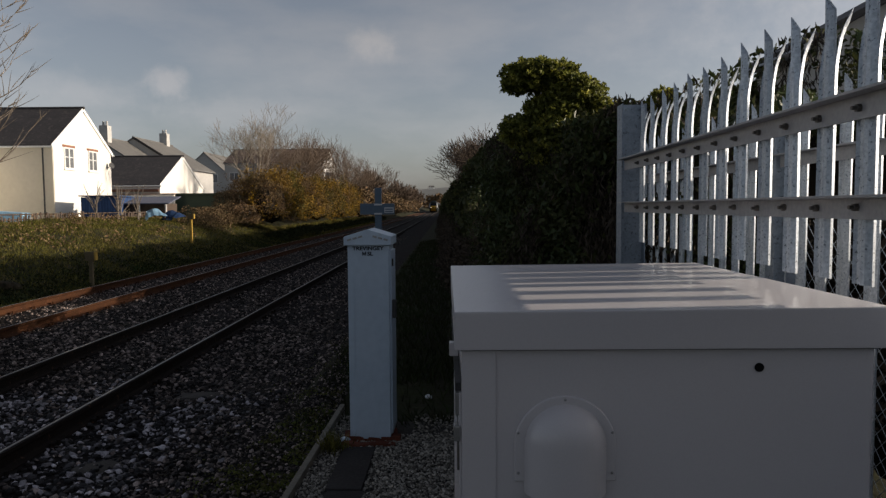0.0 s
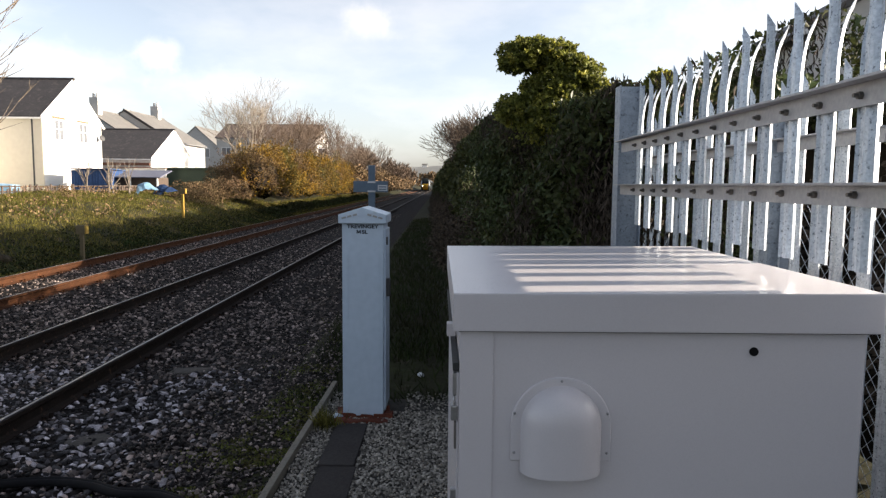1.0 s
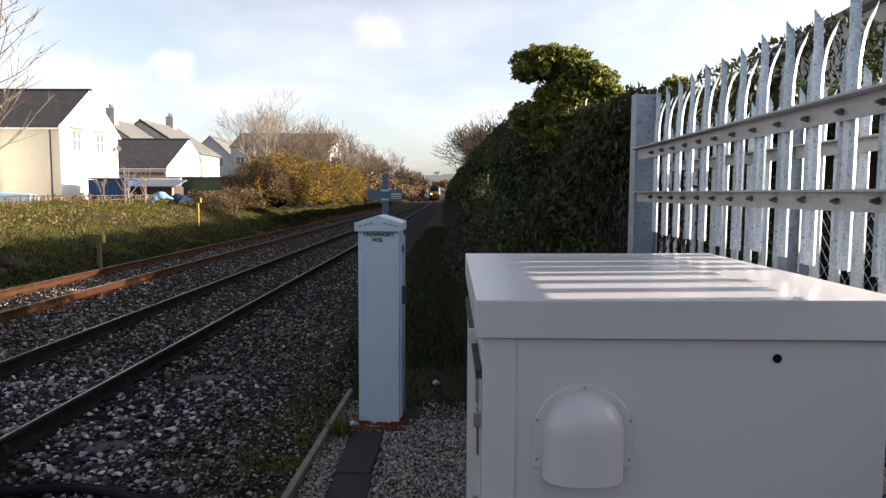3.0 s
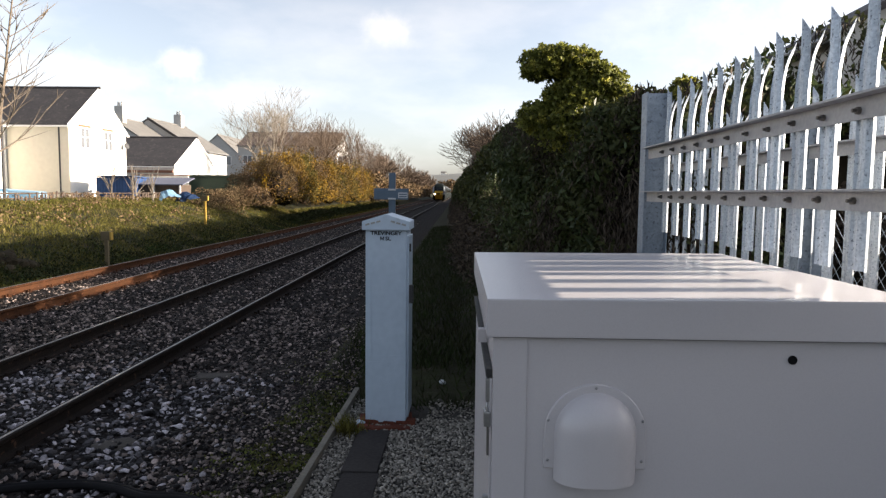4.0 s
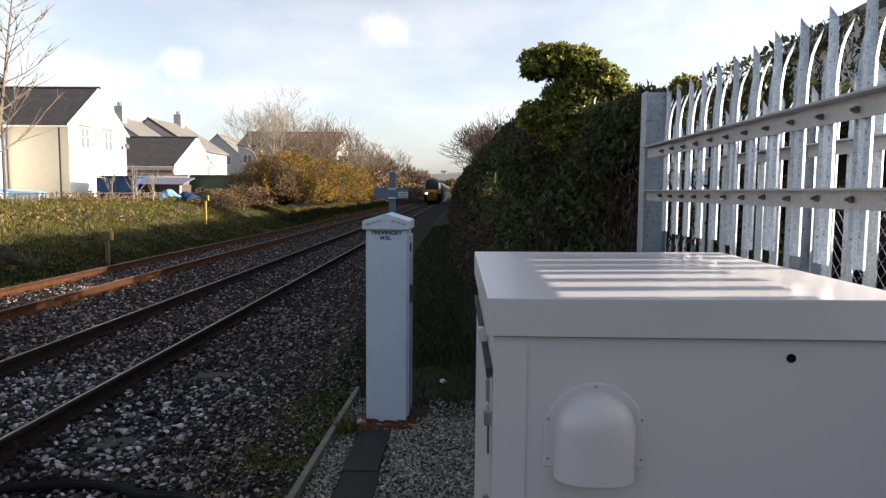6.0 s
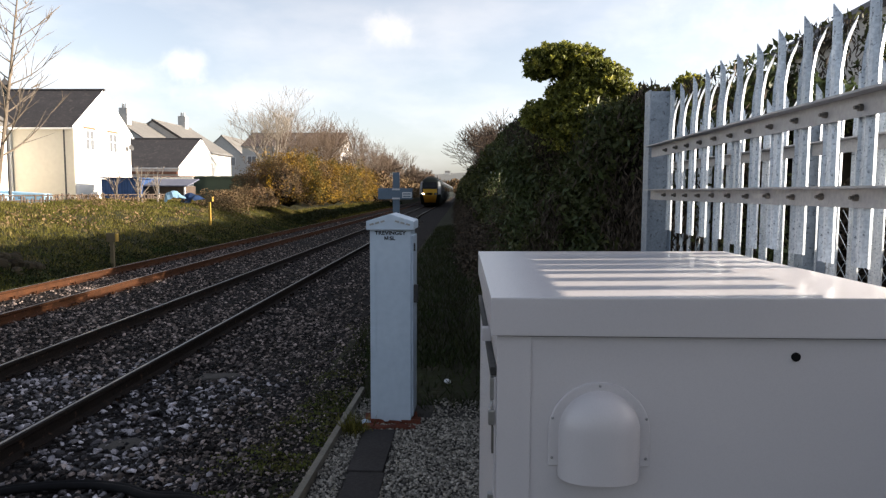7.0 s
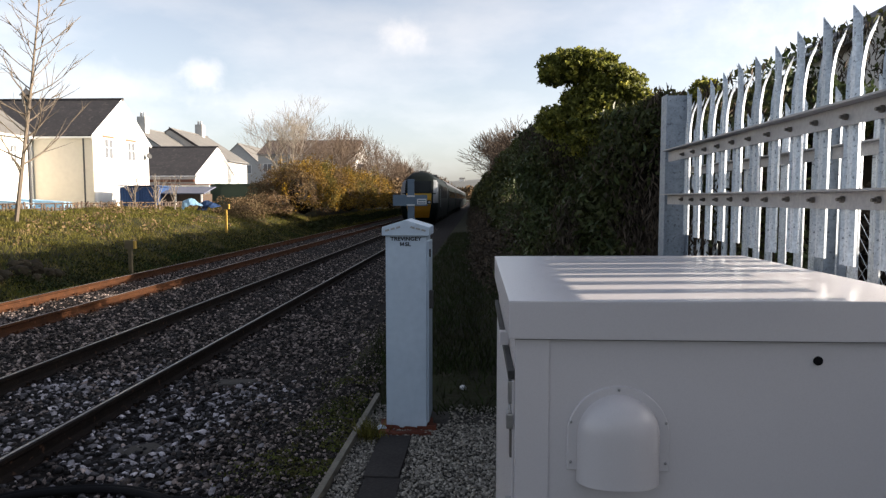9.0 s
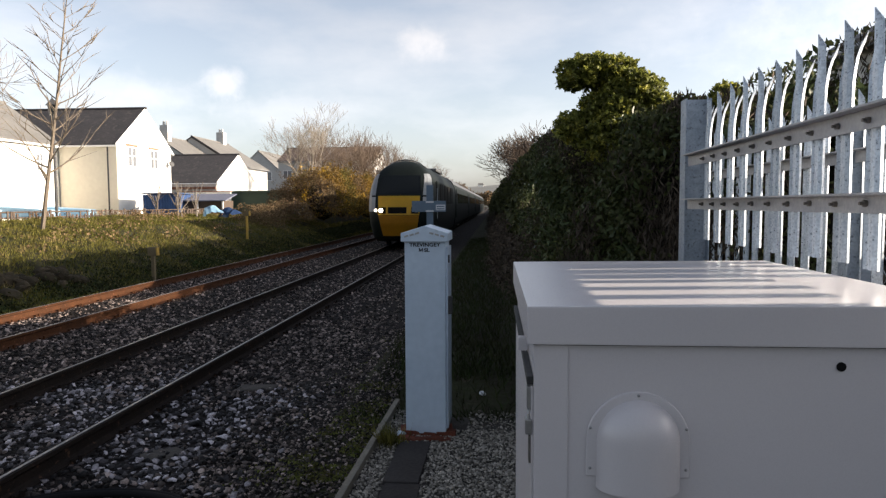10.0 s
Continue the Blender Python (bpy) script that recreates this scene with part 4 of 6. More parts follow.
        nn2 = np.array([noise.noise(Vector(v * 6) + Vector((cx, cy, cz))) for v in d])
        r = 1 + 0.42 * nn + 0.32 * nn2 - np.abs(rs.normal(0, 0.18, k))
        q.append(np.array([cx, cy, cz]) + d * r[:, None] * np.array([rx, ry, rz]))
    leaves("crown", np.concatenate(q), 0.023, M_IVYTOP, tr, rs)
    # solid dark fill added so that the tree head shades itself
    bm = bm_new()
    for cx, cy, cz, rx, ry, rz in ((1.55, 7.0, 3.21, 0.16, 0.18, 0.08), (1.97, 7.05, 2.94, 0.16, 0.24, 0.14), (1.8, 7.0, 2.66, 0.28, 0.3, 0.15)):
        for v in bmesh.ops.create_icosphere(bm, subdivisions=2, radius=1.0)["verts"]:
            v.co = Vector((cx + v.co.x * rx, cy + v.co.y * ry, cz + v.co.z * rz))
    part("solid_core", bm, M_CORE, tr)
    bm = bm_new()
    cyl(bm, (2.15, 7.7, 0.0), (1.9, 7.25, 2.7), 0.11, 0.07, 8)
    cyl(bm, (1.9, 7.25, 2.55), (1.55, 7.0, 3.2), 0.05, 0.02, 6)
    cyl(bm, (1.9, 7.25, 2.6), (2.1, 7.1, 3.2), 0.05, 0.02, 6)
    part("trunk", bm, M_BARK, tr)


build_right_hedge()


def build_back_belt():
    """Tall evergreen growth behind the hedge, placed to shade the tracks and the foot of the far bank; its ends are out
    of view.
    """
    h = thing("evergreen_belt", "tall dark evergreen belt behind the ivy hedge", "hedge")
    rs = np.random.RandomState(44)
    k = 46000
    y = rs.uniform(9.0, 52.0, k)
    u = rs.uniform(0, 1, k)
    top = np.interp(y, [9, 14, 18, 26, 52], [7.1, 7.1, 7.0, 6.95, 6.8]) + np.array([0.35 * noise.noise(Vector((a * 0.8, 2, 7))) for a in y])
    x = 13.3 + 1.6 * np.clip(u - 0.7, 0, 1) / 0.3 + 0.4 * np.array([noise.noise(Vector((a, b * 3, 3))) for a, b in zip(y, u)]) + rs.normal(0, 0.12, k)
    z = np.where(u < 0.7, 1.5 + (top - 1.5) * u / 0.7, top + rs.normal(0, 0.08, k))
    p = np.column_stack([x, y, z])
    leaves("foliage", p[~tunnel(p)], 0.085, M_IVY, h, rs)
    # hidden far stretch, added only to keep sun off the distant track
    k = 16000
    y, u = rs.uniform(52, 150, k), rs.uniform(0, 1, k)
    leaves("far_foliage", np.column_stack([13.3 + 1.6 * u + rs.normal(0, 0.3, k), y, 1.5 + 5.2 * np.minimum(u / 0.6, 1) + rs.normal(0, 0.2, k)]), 0.22, M_IVY, h, rs)
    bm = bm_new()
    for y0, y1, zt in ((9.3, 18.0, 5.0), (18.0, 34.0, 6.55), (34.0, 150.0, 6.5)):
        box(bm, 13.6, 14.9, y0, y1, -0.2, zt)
    # unseen upper slab added to block sun from the bank foot
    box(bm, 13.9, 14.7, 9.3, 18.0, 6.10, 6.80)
    part("solid_core", bm, M_CORE, h)


build_back_belt()


def shrub_row(name, label, category, material, blobs, size, seed, core=None, solid=0.5, ragged=0.36, mixed=()):
    """A shrubbery from overlapping uneven clumps. blobs: x, y, z, rx, ry, rz, leaves."""
    rs = np.random.RandomState(seed)
    h = thing(name, label, category)
    q = []
    for cx, cy, cz, rx, ry, rz, k in blobs:
        d = rand_dirs(k, rs)
        d[:, 2] = np.where(d[:, 2] < -0.5, -d[:, 2], d[:, 2])
        nn = np.array([noise.noise(Vector(v * 1.8) + Vector((cx, cy, cz))) + 0.6 * noise.noise(Vector(v * 5) + Vector((cy, cx, cz))) for v in d])
        r = 1 + ragged * nn - np.abs(rs.normal(0, 0.14, k))
        q.append(np.array([cx, cy, cz]) + d * r[:, None] * np.array([rx, ry, rz]))
    p = np.concatenate(q)
    if mixed:
        kind = np.array([noise.noise(Vector(v) * 0.45) for v in p]) + rs.normal(0, 0.12, len(p))
        for nm, m, lo, hi, slim in mixed:
            leaves(nm, p[(kind > lo) & (kind < hi)], size * 1.1, m, h, rs, droop=-0.3, slim=slim)
        p = p[(kind > mixed[0][3]) & (kind < mixed[-1][2])]
    leaves("foliage", p, size, material, h, rs, droop=-0.1)
    if core:
        # solid fill behind the leaves, added to close and darken the gaps
        for cx, cy, cz, rx, ry, rz, k in blobs:
            bm = bm_new()
            made = bmesh.ops.create_icosphere(bm, subdivisions=2, radius=1.0)["verts"]
            for v in made:
                v.co = Vector((cx + v.co.x * rx * solid, cy + v.co.y * ry * solid, cz + v.co.z * rz * solid))
            part("solid_core", bm, core, h)
    return h


def build_left_hedges():
    rs = random.Random(12)
    b = []
    for i in range(26):
        y = 41 + i * 1.5 + rs.uniform(-0.5, 0.5)
        b.append((-10.6 + rs.uniform(-0.7, 0.4), y, 2.1 + rs.uniform(-0.2, 0.3), 1.45 + rs.uniform(-0.3, 0.3), 1.4 + rs.uniform(-0.4, 0.2), 1.75 + rs.uniform(-0.45, 0.5), 6000))
        if i % 2 == 0 and i > 3:
            b.append((-12.2 + rs.uniform(-0.7, 0.5), y, 2.8, 1.7, 1.6, 1.6 + rs.uniform(-0.3, 0.3), 4000))
    shrub_row("gorse_hedge", "golden brown gorse and bramble hedge along the bank", "hedge", M_GORSE, b, 0.058, 31, core=M_CORE, solid=0.55, ragged=0.62, mixed=(("olive_growth", M_OLIVE, -9, -0.20, 0.6), ("bramble_growth", M_BRAMBLE, 0.20, 9, 0.45)))
    b = [(-11.9 + rs.uniform(-0.8, 0.8), 35.5 + i * 0.7 + rs.uniform(-0.4, 0.4), 0.95 + 0.06 * i + rs.uniform(-0.2, 0.2), 0.9, 0.9, 0.55 + 0.05 * i, 800) for i in range(9)]
    b += [(-14.6 + i * 0.5, 39.5 + rs.uniform(-1, 1), 1.45, 0.8, 0.8, 0.5, 400) for i in range(5)]
    b += [(-13.0, 41.5, 1.9, 0.9, 0.9, 1.1, 2200), (-12.4, 42.5, 2.2, 1.0, 1.0, 1.4, 2600), (-12.0, 41.0, 1.7, 0.9, 0.9, 1.0, 2200)]
    shrub_row("bramble_thicket", "dry brown bramble thicket spilling down the bank", "shrub", M_BRAMBLE, b, 0.042, 32)
    b = []
    for i in range(22):
        y = 78 + i * 5
        b.append((-10.2 + rs.uniform(-0.8, 0.8) + max(0, (y - 110)) * 0.012, y, 1.8, 2.0, 3.4, 2.0 + rs.uniform(-0.4, 0.6), 800))
    shrub_row("far_hedge", "brown winter hedge far along the railway cutting", "hedge", M_BRAMBLE, b, 0.17, 33, core=M_CORE)


build_left_hedges()


def build_verge_scrub():
    rs = random.Random(19)
    b = []
    for i in range(34):
        y = 11.5 + i * 1.1 + (i * 0.16) ** 2
        b.append((1.25 - 0.013 * y + rs.uniform(-0.3, 0.25), y, 0.35 + rs.uniform(-0.1, 0.2), 0.55, 0.9, 0.75 + rs.uniform(-0.2, 0.35), 1600))
    shrub_row("verge_scrub", "dark withered bramble scrub at the foot of the hedge", "shrub", M_DEADLEAF, b, 0.03, 35)
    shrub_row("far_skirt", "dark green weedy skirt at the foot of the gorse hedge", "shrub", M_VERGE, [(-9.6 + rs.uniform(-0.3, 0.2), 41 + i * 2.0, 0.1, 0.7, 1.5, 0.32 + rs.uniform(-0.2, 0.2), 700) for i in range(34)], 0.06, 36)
    # scrub behind the wire fence, put there to block low sun, lower than the light that crosses the cabinet lid
    b = []
    for i in range(17):
        b.append((3.25 + rs.uniform(-0.15, 0.25), -4.0 + i * 0.55, 0.95 + rs.uniform(-0.05, 0.05), 0.5, 0.6, 0.95 + rs.uniform(-0.06, 0.05), 3000))
    # extra clump added only to keep sun off the vent cowl
    b.append((2.9, 1.15, 1.0, 0.3, 0.35, 0.85, 2500))
    shrub_row("low_scrub", "dark low bramble scrub behind the wire fence", "shrub", M_DEADLEAF, b, 0.035, 37, core=M_CORE, solid=0.9)
    # woods that close the cutting far off
    b = [(-95 + i * 6.5 + rs.uniform(-2, 2), 455 + rs.uniform(-20, 40), 4, 6, 6, 7.5 + rs.uniform(-2, 3.5), 500) for i in range(26)]
    shrub_row("far_woods", "hazy brown winter woods at the end of the cutting", "woods", M_BRAMBLE, b, 0.8, 38, core=M_BRAMBLE)


build_verge_scrub()


def build_bank_grass():
    rs = np.random.RandomState(8)
    k = 150000
    x = -9.0 - rs.uniform(0, 7.5, k)
    y = 7 + 41 * rs.uniform(0, 1, k) ** 1.15
    keep = np.array([noise.noise(Vector((a * 0.9, b * 0.9, 2))) for a, b in zip(x, y)]) + rs.normal(0, 0.3, k) > -0.25
    x, y = x[keep], y[keep]
    z = np.array([ground_z(a, b) for a, b in zip(x, y)])
    g = blades("bank_grass", np.column_stack([x, y, z - 0.01]), 0.11, M_GRASS, None, rs, spread=0.06, width=0.012)
    tagged(g, "rough green and straw-coloured grass on the bank", "grass", kind="stuff")
    k = 24000
    x, y = -9.05 - np.abs(rs.normal(0, 0.75, k)), 9 + 36 * rs.uniform(0, 1, k) ** 1.2
    keep = np.array([noise.noise(Vector((a * 0.7, b * 0.7, 5))) for a, b in zip(x, y)]) + rs.normal(0, 0.15, k) > -0.1
    x, y = x[keep], y[keep]
    z = np.array([ground_z(a, b) for a, b in zip(x, y)])
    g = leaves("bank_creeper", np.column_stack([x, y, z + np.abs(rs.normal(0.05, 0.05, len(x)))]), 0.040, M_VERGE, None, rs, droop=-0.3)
    tagged(g, "dark green creeper over the foot of the bank", "weeds", kind="stuff")
    k = 26000
    x = -8.9 - rs.uniform(0, 2.4, k)
    y = 46 + 50 * rs.uniform(0, 1, k)
    z = np.array([ground_z(a, b) for a, b in zip(x, y)])
    g = blades("hedge_foot_grass", np.column_stack([x, y, z - 0.01]), 0.22, M_GRASS, None, rs, spread=0.08, width=0.03)
    tagged(g, "rough grass along the foot of the gorse hedge", "grass", kind="stuff")
    k = 700
    x, y = -11.5 - rs.uniform(0, 4.5, k), rs.uniform(14, 40, k)
    keep = np.array([noise.noise(Vector((a * 0.5, b * 0.5, 7))) for a, b in zip(x, y)]) > 0.05
    x, y = np.repeat(x[keep], 9), np.repeat(y[keep], 9)
    x, y = x + rs.normal(0, 0.12, len(x)), y + rs.normal(0, 0.12, len(x))
    z = np.array([ground_z(a, b) for a, b in zip(x, y)])
    g = leaves("bank_weeds", np.column_stack([x, y, z + rs.uniform(0.02, 0.32, len(x))]), 0.045, M_BRAMBLE, None, rs)
    tagged(g, "dry brown weeds and bramble sprays on the bank", "weeds", kind="stuff")
    k = 26000
    x, y = rs.uniform(-0.8, 1.6, k), 5.2 + 30 * rs.uniform(0, 1, k) ** 1.6
    keep = (y > 6.4) | (rs.uniform(size=k) < 0.25)
    x, y = x[keep], y[keep]
    z = np.array([ground_z(a, b) for a, b in zip(x, y)])
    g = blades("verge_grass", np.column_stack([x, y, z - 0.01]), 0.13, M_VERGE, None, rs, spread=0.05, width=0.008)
    tagged(g, "shaded rough grass verge beside the hedge", "grass", kind="stuff")


build_bank_grass()


# ---- bare trees ----
def build_tree(name, label, root, height, spread, seed, trunk_r, depth=5, lean=(0, 0), material=None, first=0.35, width=4.0, thin=0.006, forks=(2, 4), up=0.25):
    """A leafless tree: a trunk with limbs that fork into ever finer twigs."""
    rs = random.Random(seed)
    tr = thing(name, label, "tree", pose(*root))
    store = {"trunk": ([], []), "crown": ([], [])}

    def tube(key, p, q, r0, r1, seg):
        vs, fs = store[key]
        d = (q - p).normalized()
        a = d.orthogonal().normalized()
        b = d.cross(a)
        base = len(vs)
        for c, r in ((p, r0), (q, r1)):
            for i in range(seg):
                t = 2 * math.pi * i / seg
                vs.append(tuple(c + (a * math.cos(t) + b * math.sin(t)) * r))
        for i in range(seg):
            j = (i + 1) % seg
            fs.append((base + i, base + j, base + seg + j, base + seg + i))

    def grow(p, d, length, r, level):
        key = "trunk" if level == 0 else "crown"
        seg = 8 if level == 0 else 5 if level < 3 else 3
        steps = 4 if level < 2 else 3
        pts = [p]
        for i in range(steps):
            d = (d + Vector((rs.gauss(0, 0.07), rs.gauss(0, 0.07), rs.gauss(0.03, 0.05)))).normalized()
            q = p + d * (length / steps)
            r1 = max(r * (1 - 0.5 * (i + 1) / steps), thin)
            tube(key, p, q, max(r * (1 - 0.5 * i / steps), thin), r1, seg)
            p = q
            pts.append(p)
        if level >= depth:
            return
        count = rs.randint(*forks) + (2 if level == 0 else 0)
        for c in range(count):
            k = rs.randint(1 if level else 2, steps)
            s = pts[k]
            ang = rs.uniform(0, 2 * math.pi)
            side = d.orthogonal().normalized()
            side = Matrix.Rotation(ang, 3, d) @ side
            nd = (d * rs.uniform(0.55, 0.95) + side * spread * rs.uniform(0.6, 1.2) + Vector((0, 0, up))).normalized()
            grow(s, nd, length * rs.uniform(0.6, 0.9), r * rs.uniform(0.38, 0.55), level + 1)
        grow(pts[-1], (d + Vector((0, 0, 0.1))).normalized(), length * 0.72, r * 0.5, level + 1)

    grow(Vector((0, 0, -0.1)), Vector((lean[0], lean[1], 1)).normalized(), height * first, trunk_r, 0)
    m = material or M_BARK
    top = max(v[2] for v in store["crown"][0])
    wide = float(np.percentile([math.hypot(v[0], v[1]) for v in store["crown"][0]], 93))
    kx, kz = width / 2 / wide, height / top
    off = np.mean([v[:2] for v in store["crown"][0] if v[2] > top * 0.4], axis=0)
    for key in store:
        store[key] = ([((x - off[0] * max(z, 0) / top * 1.4) * kx, (y - off[1] * max(z, 0) / top * 1.4) * kx, z * kz) for x, y, z in store[key][0]], store[key][1])
    arrays("trunk", *store["trunk"], m, tr)
    arrays("crown", *store["crown"], m, tr)
    return tr


def build_leader_tree(name, label, root, height, seed, material):
    """A young leafless tree: one leading stem, side branches all the way up, twigs on those."""
    rs = random.Random(seed)
    tr = thing(name, label, "tree", pose(*root))

    def stem(bm, p, d, length, r, steps, lift, wander):
        pts = [p]
        for i in range(steps):
            d = (d + Vector((rs.gauss(0, wander), rs.gauss(0, wander), lift))).normalized()
            q = p + d * (length / steps)
            cyl(bm, p, q + d * 0.01, r * (1 - 0.85 * i / steps), r * (1 - 0.85 * (i + 1) / steps), 6 if r > 0.03 else 4)
            p = q
            pts.append(p)
        return pts, d

    bm = bm_new()
    line, _ = stem(bm, Vector((0, 0, 0)), Vector((0.20, 0, 1)).normalized(), height, 0.072, 12, 0.03, 0.02)
    part("trunk", bm, material, tr)
    bm = bm_new()
    turn = 0.0
    for i in range(36):
        t = 0.20 + 0.77 * i / 36
        k = min(int(t * 12), 11)
        p = line[k].lerp(line[k + 1], t * 12 - k)
        turn += 2.4
        rise = rs.uniform(0.35, 0.75)
        d = Vector((math.cos(turn), math.sin(turn), rise)).normalized()
        length = (2.5 - 1.7 * t) * rs.uniform(0.75, 1.15)
        pts, _ = stem(bm, p, d, length, 0.032 * (1.2 - t), 6, 0.09, 0.07)
        for j in range(5):
            q = pts[rs.randint(2, 6)]
            e = (d + Vector((rs.gauss(0, 0.5), rs.gauss(0, 0.5), rs.uniform(0.1, 0.6)))).normalized()
            more, _ = stem(bm, q, e, length * rs.uniform(0.3, 0.55), 0.014, 3, 0.06, 0.08)
            if rs.random() < 0.6:
                stem(bm, more[2], (e + Vector((rs.gauss(0, 0.5), rs.gauss(0, 0.5), 0.3))).normalized(), length * 0.22, 0.010, 2, 0.05, 0.05)
    part("crown", bm, material, tr)
    return tr


def build_trees():
    gz = ground_z
    build_leader_tree("bare_young_tree", "slender leafless young tree with a straight leader on the grass bank", (-13.80, 20.0, gz(-13.8, 20) - 0.05), 7.7, 34, M_YOUNGBARK)
    build_tree("bare_young_tree", "leafless young tree with thin spreading branches on the bank", (-17.4, 20.6, gz(-17.4, 20.6) - 0.05), 8.5, 0.7, 8, 0.12, depth=4, width=5.5, thin=0.008, material=M_YOUNGBARK, first=0.36)
    build_tree("bare_tree", "broad leafless tree rising from the hedge", (-12.6, 46.0, 1.2), 7.7, 0.70, 17, 0.10, depth=6, width=6.8, thin=0.004, first=0.22, forks=(2, 2), up=0.34)
    for i, (x, y, h, s) in enumerate(((-11.8, 60, 7.2, 21), (-12.6, 66, 7.6, 22), (-11.4, 73, 7.4, 23), (-12.0, 82, 7.8, 24), (-10.9, 90, 7.0, 25), (-11.4, 104, 7.2, 27), (-10.4, 120, 7.0, 28), (-13.5, 55, 6.6, 29))):
        build_tree("bare_tree", "leafless brown winter tree behind the hedge", (x, y, 1.0), h + 0.9, 0.7, s, 0.13, depth=5, width=6.0, thin=0.008, material=M_TWIG, first=0.28, forks=(2, 3), up=0.36)
    build_tree("bare_tree", "leafless pinkish-brown tree behind the ivy hedge", (2.6, 36.0, 1.4), 4.9, 0.75, 41, 0.10, depth=5, width=4.5, thin=0.01, material=M_TWIG, first=0.3, forks=(3, 4))
    build_tree("bare_tree", "leafless brown tree behind the ivy hedge", (2.2, 44.0, 1.4), 5.2, 0.75, 42, 0.10, depth=5, width=4.5, thin=0.01, material=M_TWIG, first=0.3, forks=(3, 4))
    for x, y, s in ((-10.6, 97, 51), (-9.9, 134, 52), (-9.3, 152, 53), (-9.0, 172, 54), (-8.4, 200, 55)):
        build_tree("bare_tree", "leafless brown winter tree far along the cutting", (x, y, 0.8), 6.6, 0.7, s, 0.14, depth=4, width=5.6, thin=0.03, material=M_TWIG, first=0.25, forks=(3, 4), up=0.25)
    # pruned shrubs by the garden fence
    for i, (x, y) in enumerate(((-16.2, 32.0), (-15.6, 33.0), (-14.9, 33.6), (-15.1, 32.4))):
        build_tree("pruned_shrub", "hard-pruned bare garden shrub with knobbly stems", (x, y, gz(x, y) - 0.05), 1.9, 0.6, 60 + i, 0.06, depth=2, width=1.0, first=0.42, forks=(2, 3))


build_trees()


# ---- houses ----
def gable_house(name, label, x0, x1, y0, y1, z0, eave, ridge, along, wall, roof_mat, over=0.22):
    """A house block with a pitched roof. along: the axis of its ridge."""
    h = thing(name, label, "house")
    bm = bm_new()
    if along == "x":
        m = (y0 + y1) / 2
        prism(bm, [(y0, z0), (y1, z0), (y1, eave), (m, ridge), (y0, eave)], x0, x1, "x")
    else:
        m = (x0 + x1) / 2
        prism(bm, [(x0, z0), (x1, z0), (x1, eave), (m, ridge), (x0, eave)], y0, y1, "y")
    part("wall", bm, wall, h)
    th = 0.10
    lo0, hi0 = (y0, y1) if along == "x" else (x0, x1)
    sl = (ridge - eave) / ((hi0 - lo0) / 2)
    for sgn in (-1, 1):
        e = m + sgn * ((hi0 - lo0) / 2 + over)
        ze = eave - over * sl
        pts = [(e, ze + 0.02), (m, ridge + 0.02), (m, ridge + 0.02 + th), (e, ze + 0.02 + th)]
        a, b = (x0, x1) if along == "x" else (y0, y1)
        end = 0.03 if along == "x" and wall is M_RENDER else 0.12
        part("roof_slope", prism(bm_new(), pts, a - 0.12, b + end, along), roof_mat, h)
        cyl_p = (a - 0.12, e, ze) if along == "x" else (e, a - 0.12, ze)
        cyl_q = (b + 0.12, e, ze) if along == "x" else (e, b + 0.12, ze)
        part("gutter", cyl(bm_new(), cyl_p, cyl_q, 0.055, seg=8), M_UPVC if wall is not M_FARWALL else M_STEEL, h)
        if along == "x" and wall is M_RENDER:
            part("bargeboard", prism(bm_new(), [(e, ze - 0.10), (m, ridge - 0.10), (m, ridge + 0.14), (e, ze + 0.14)], b + 0.031, b + 0.055, "x"), M_UPVC, h, "white bargeboard")
    a, b = (x0, x1) if along == "x" else (y0, y1)
    r0, r1 = ((a - 0.12, m, ridge + 0.11), (b + 0.12, m, ridge + 0.11)) if along == "x" else ((m, a - 0.12, ridge + 0.11), (m, b + 0.12, ridge + 0.11))
    part("ridge_tiles", cyl(bm_new(), r0, r1, 0.09, seg=8), roof_mat, h)
    return h


def window_x(h, x, y, z, w, hgt, lintel=True):
    """A two-light window on a wall that faces +x."""
    win = part("window", box(bm_new(), x - 0.05, x + 0.012, y - w / 2, y + w / 2, z, z + hgt), M_GLASS, h, "grey glazed window with sky reflection in its colour")
    bm = bm_new()
    f = 0.075
    for a, b in ((y - w / 2, y - w / 2 + f), (y + w / 2 - f, y + w / 2), (y - f * 0.6, y + f * 0.6)):
        box(bm, x, x + 0.035, a, b, z, z + hgt)
    for a, b in ((z, z + f), (z + hgt - f, z + hgt), (z + hgt * 0.55 - 0.02, z + hgt * 0.55 + 0.02)):
        box(bm, x, x + 0.033, y - w / 2, y + w / 2, a, b)
    part("frame", bm, M_UPVC, win, "white window frame")
    part("sill", box(bm_new(), x, x + 0.09, y - w / 2 - 0.08, y + w / 2 + 0.08, z - 0.08, z, 0.01), M_RENDER, win)
    if lintel:
        part("lintel", box(bm_new(), x, x + 0.03, y - w / 2 - 0.14, y + w / 2 + 0.14, z + hgt, z + hgt + 0.14, 0.008), M_TERRA, win, "terracotta lintel")


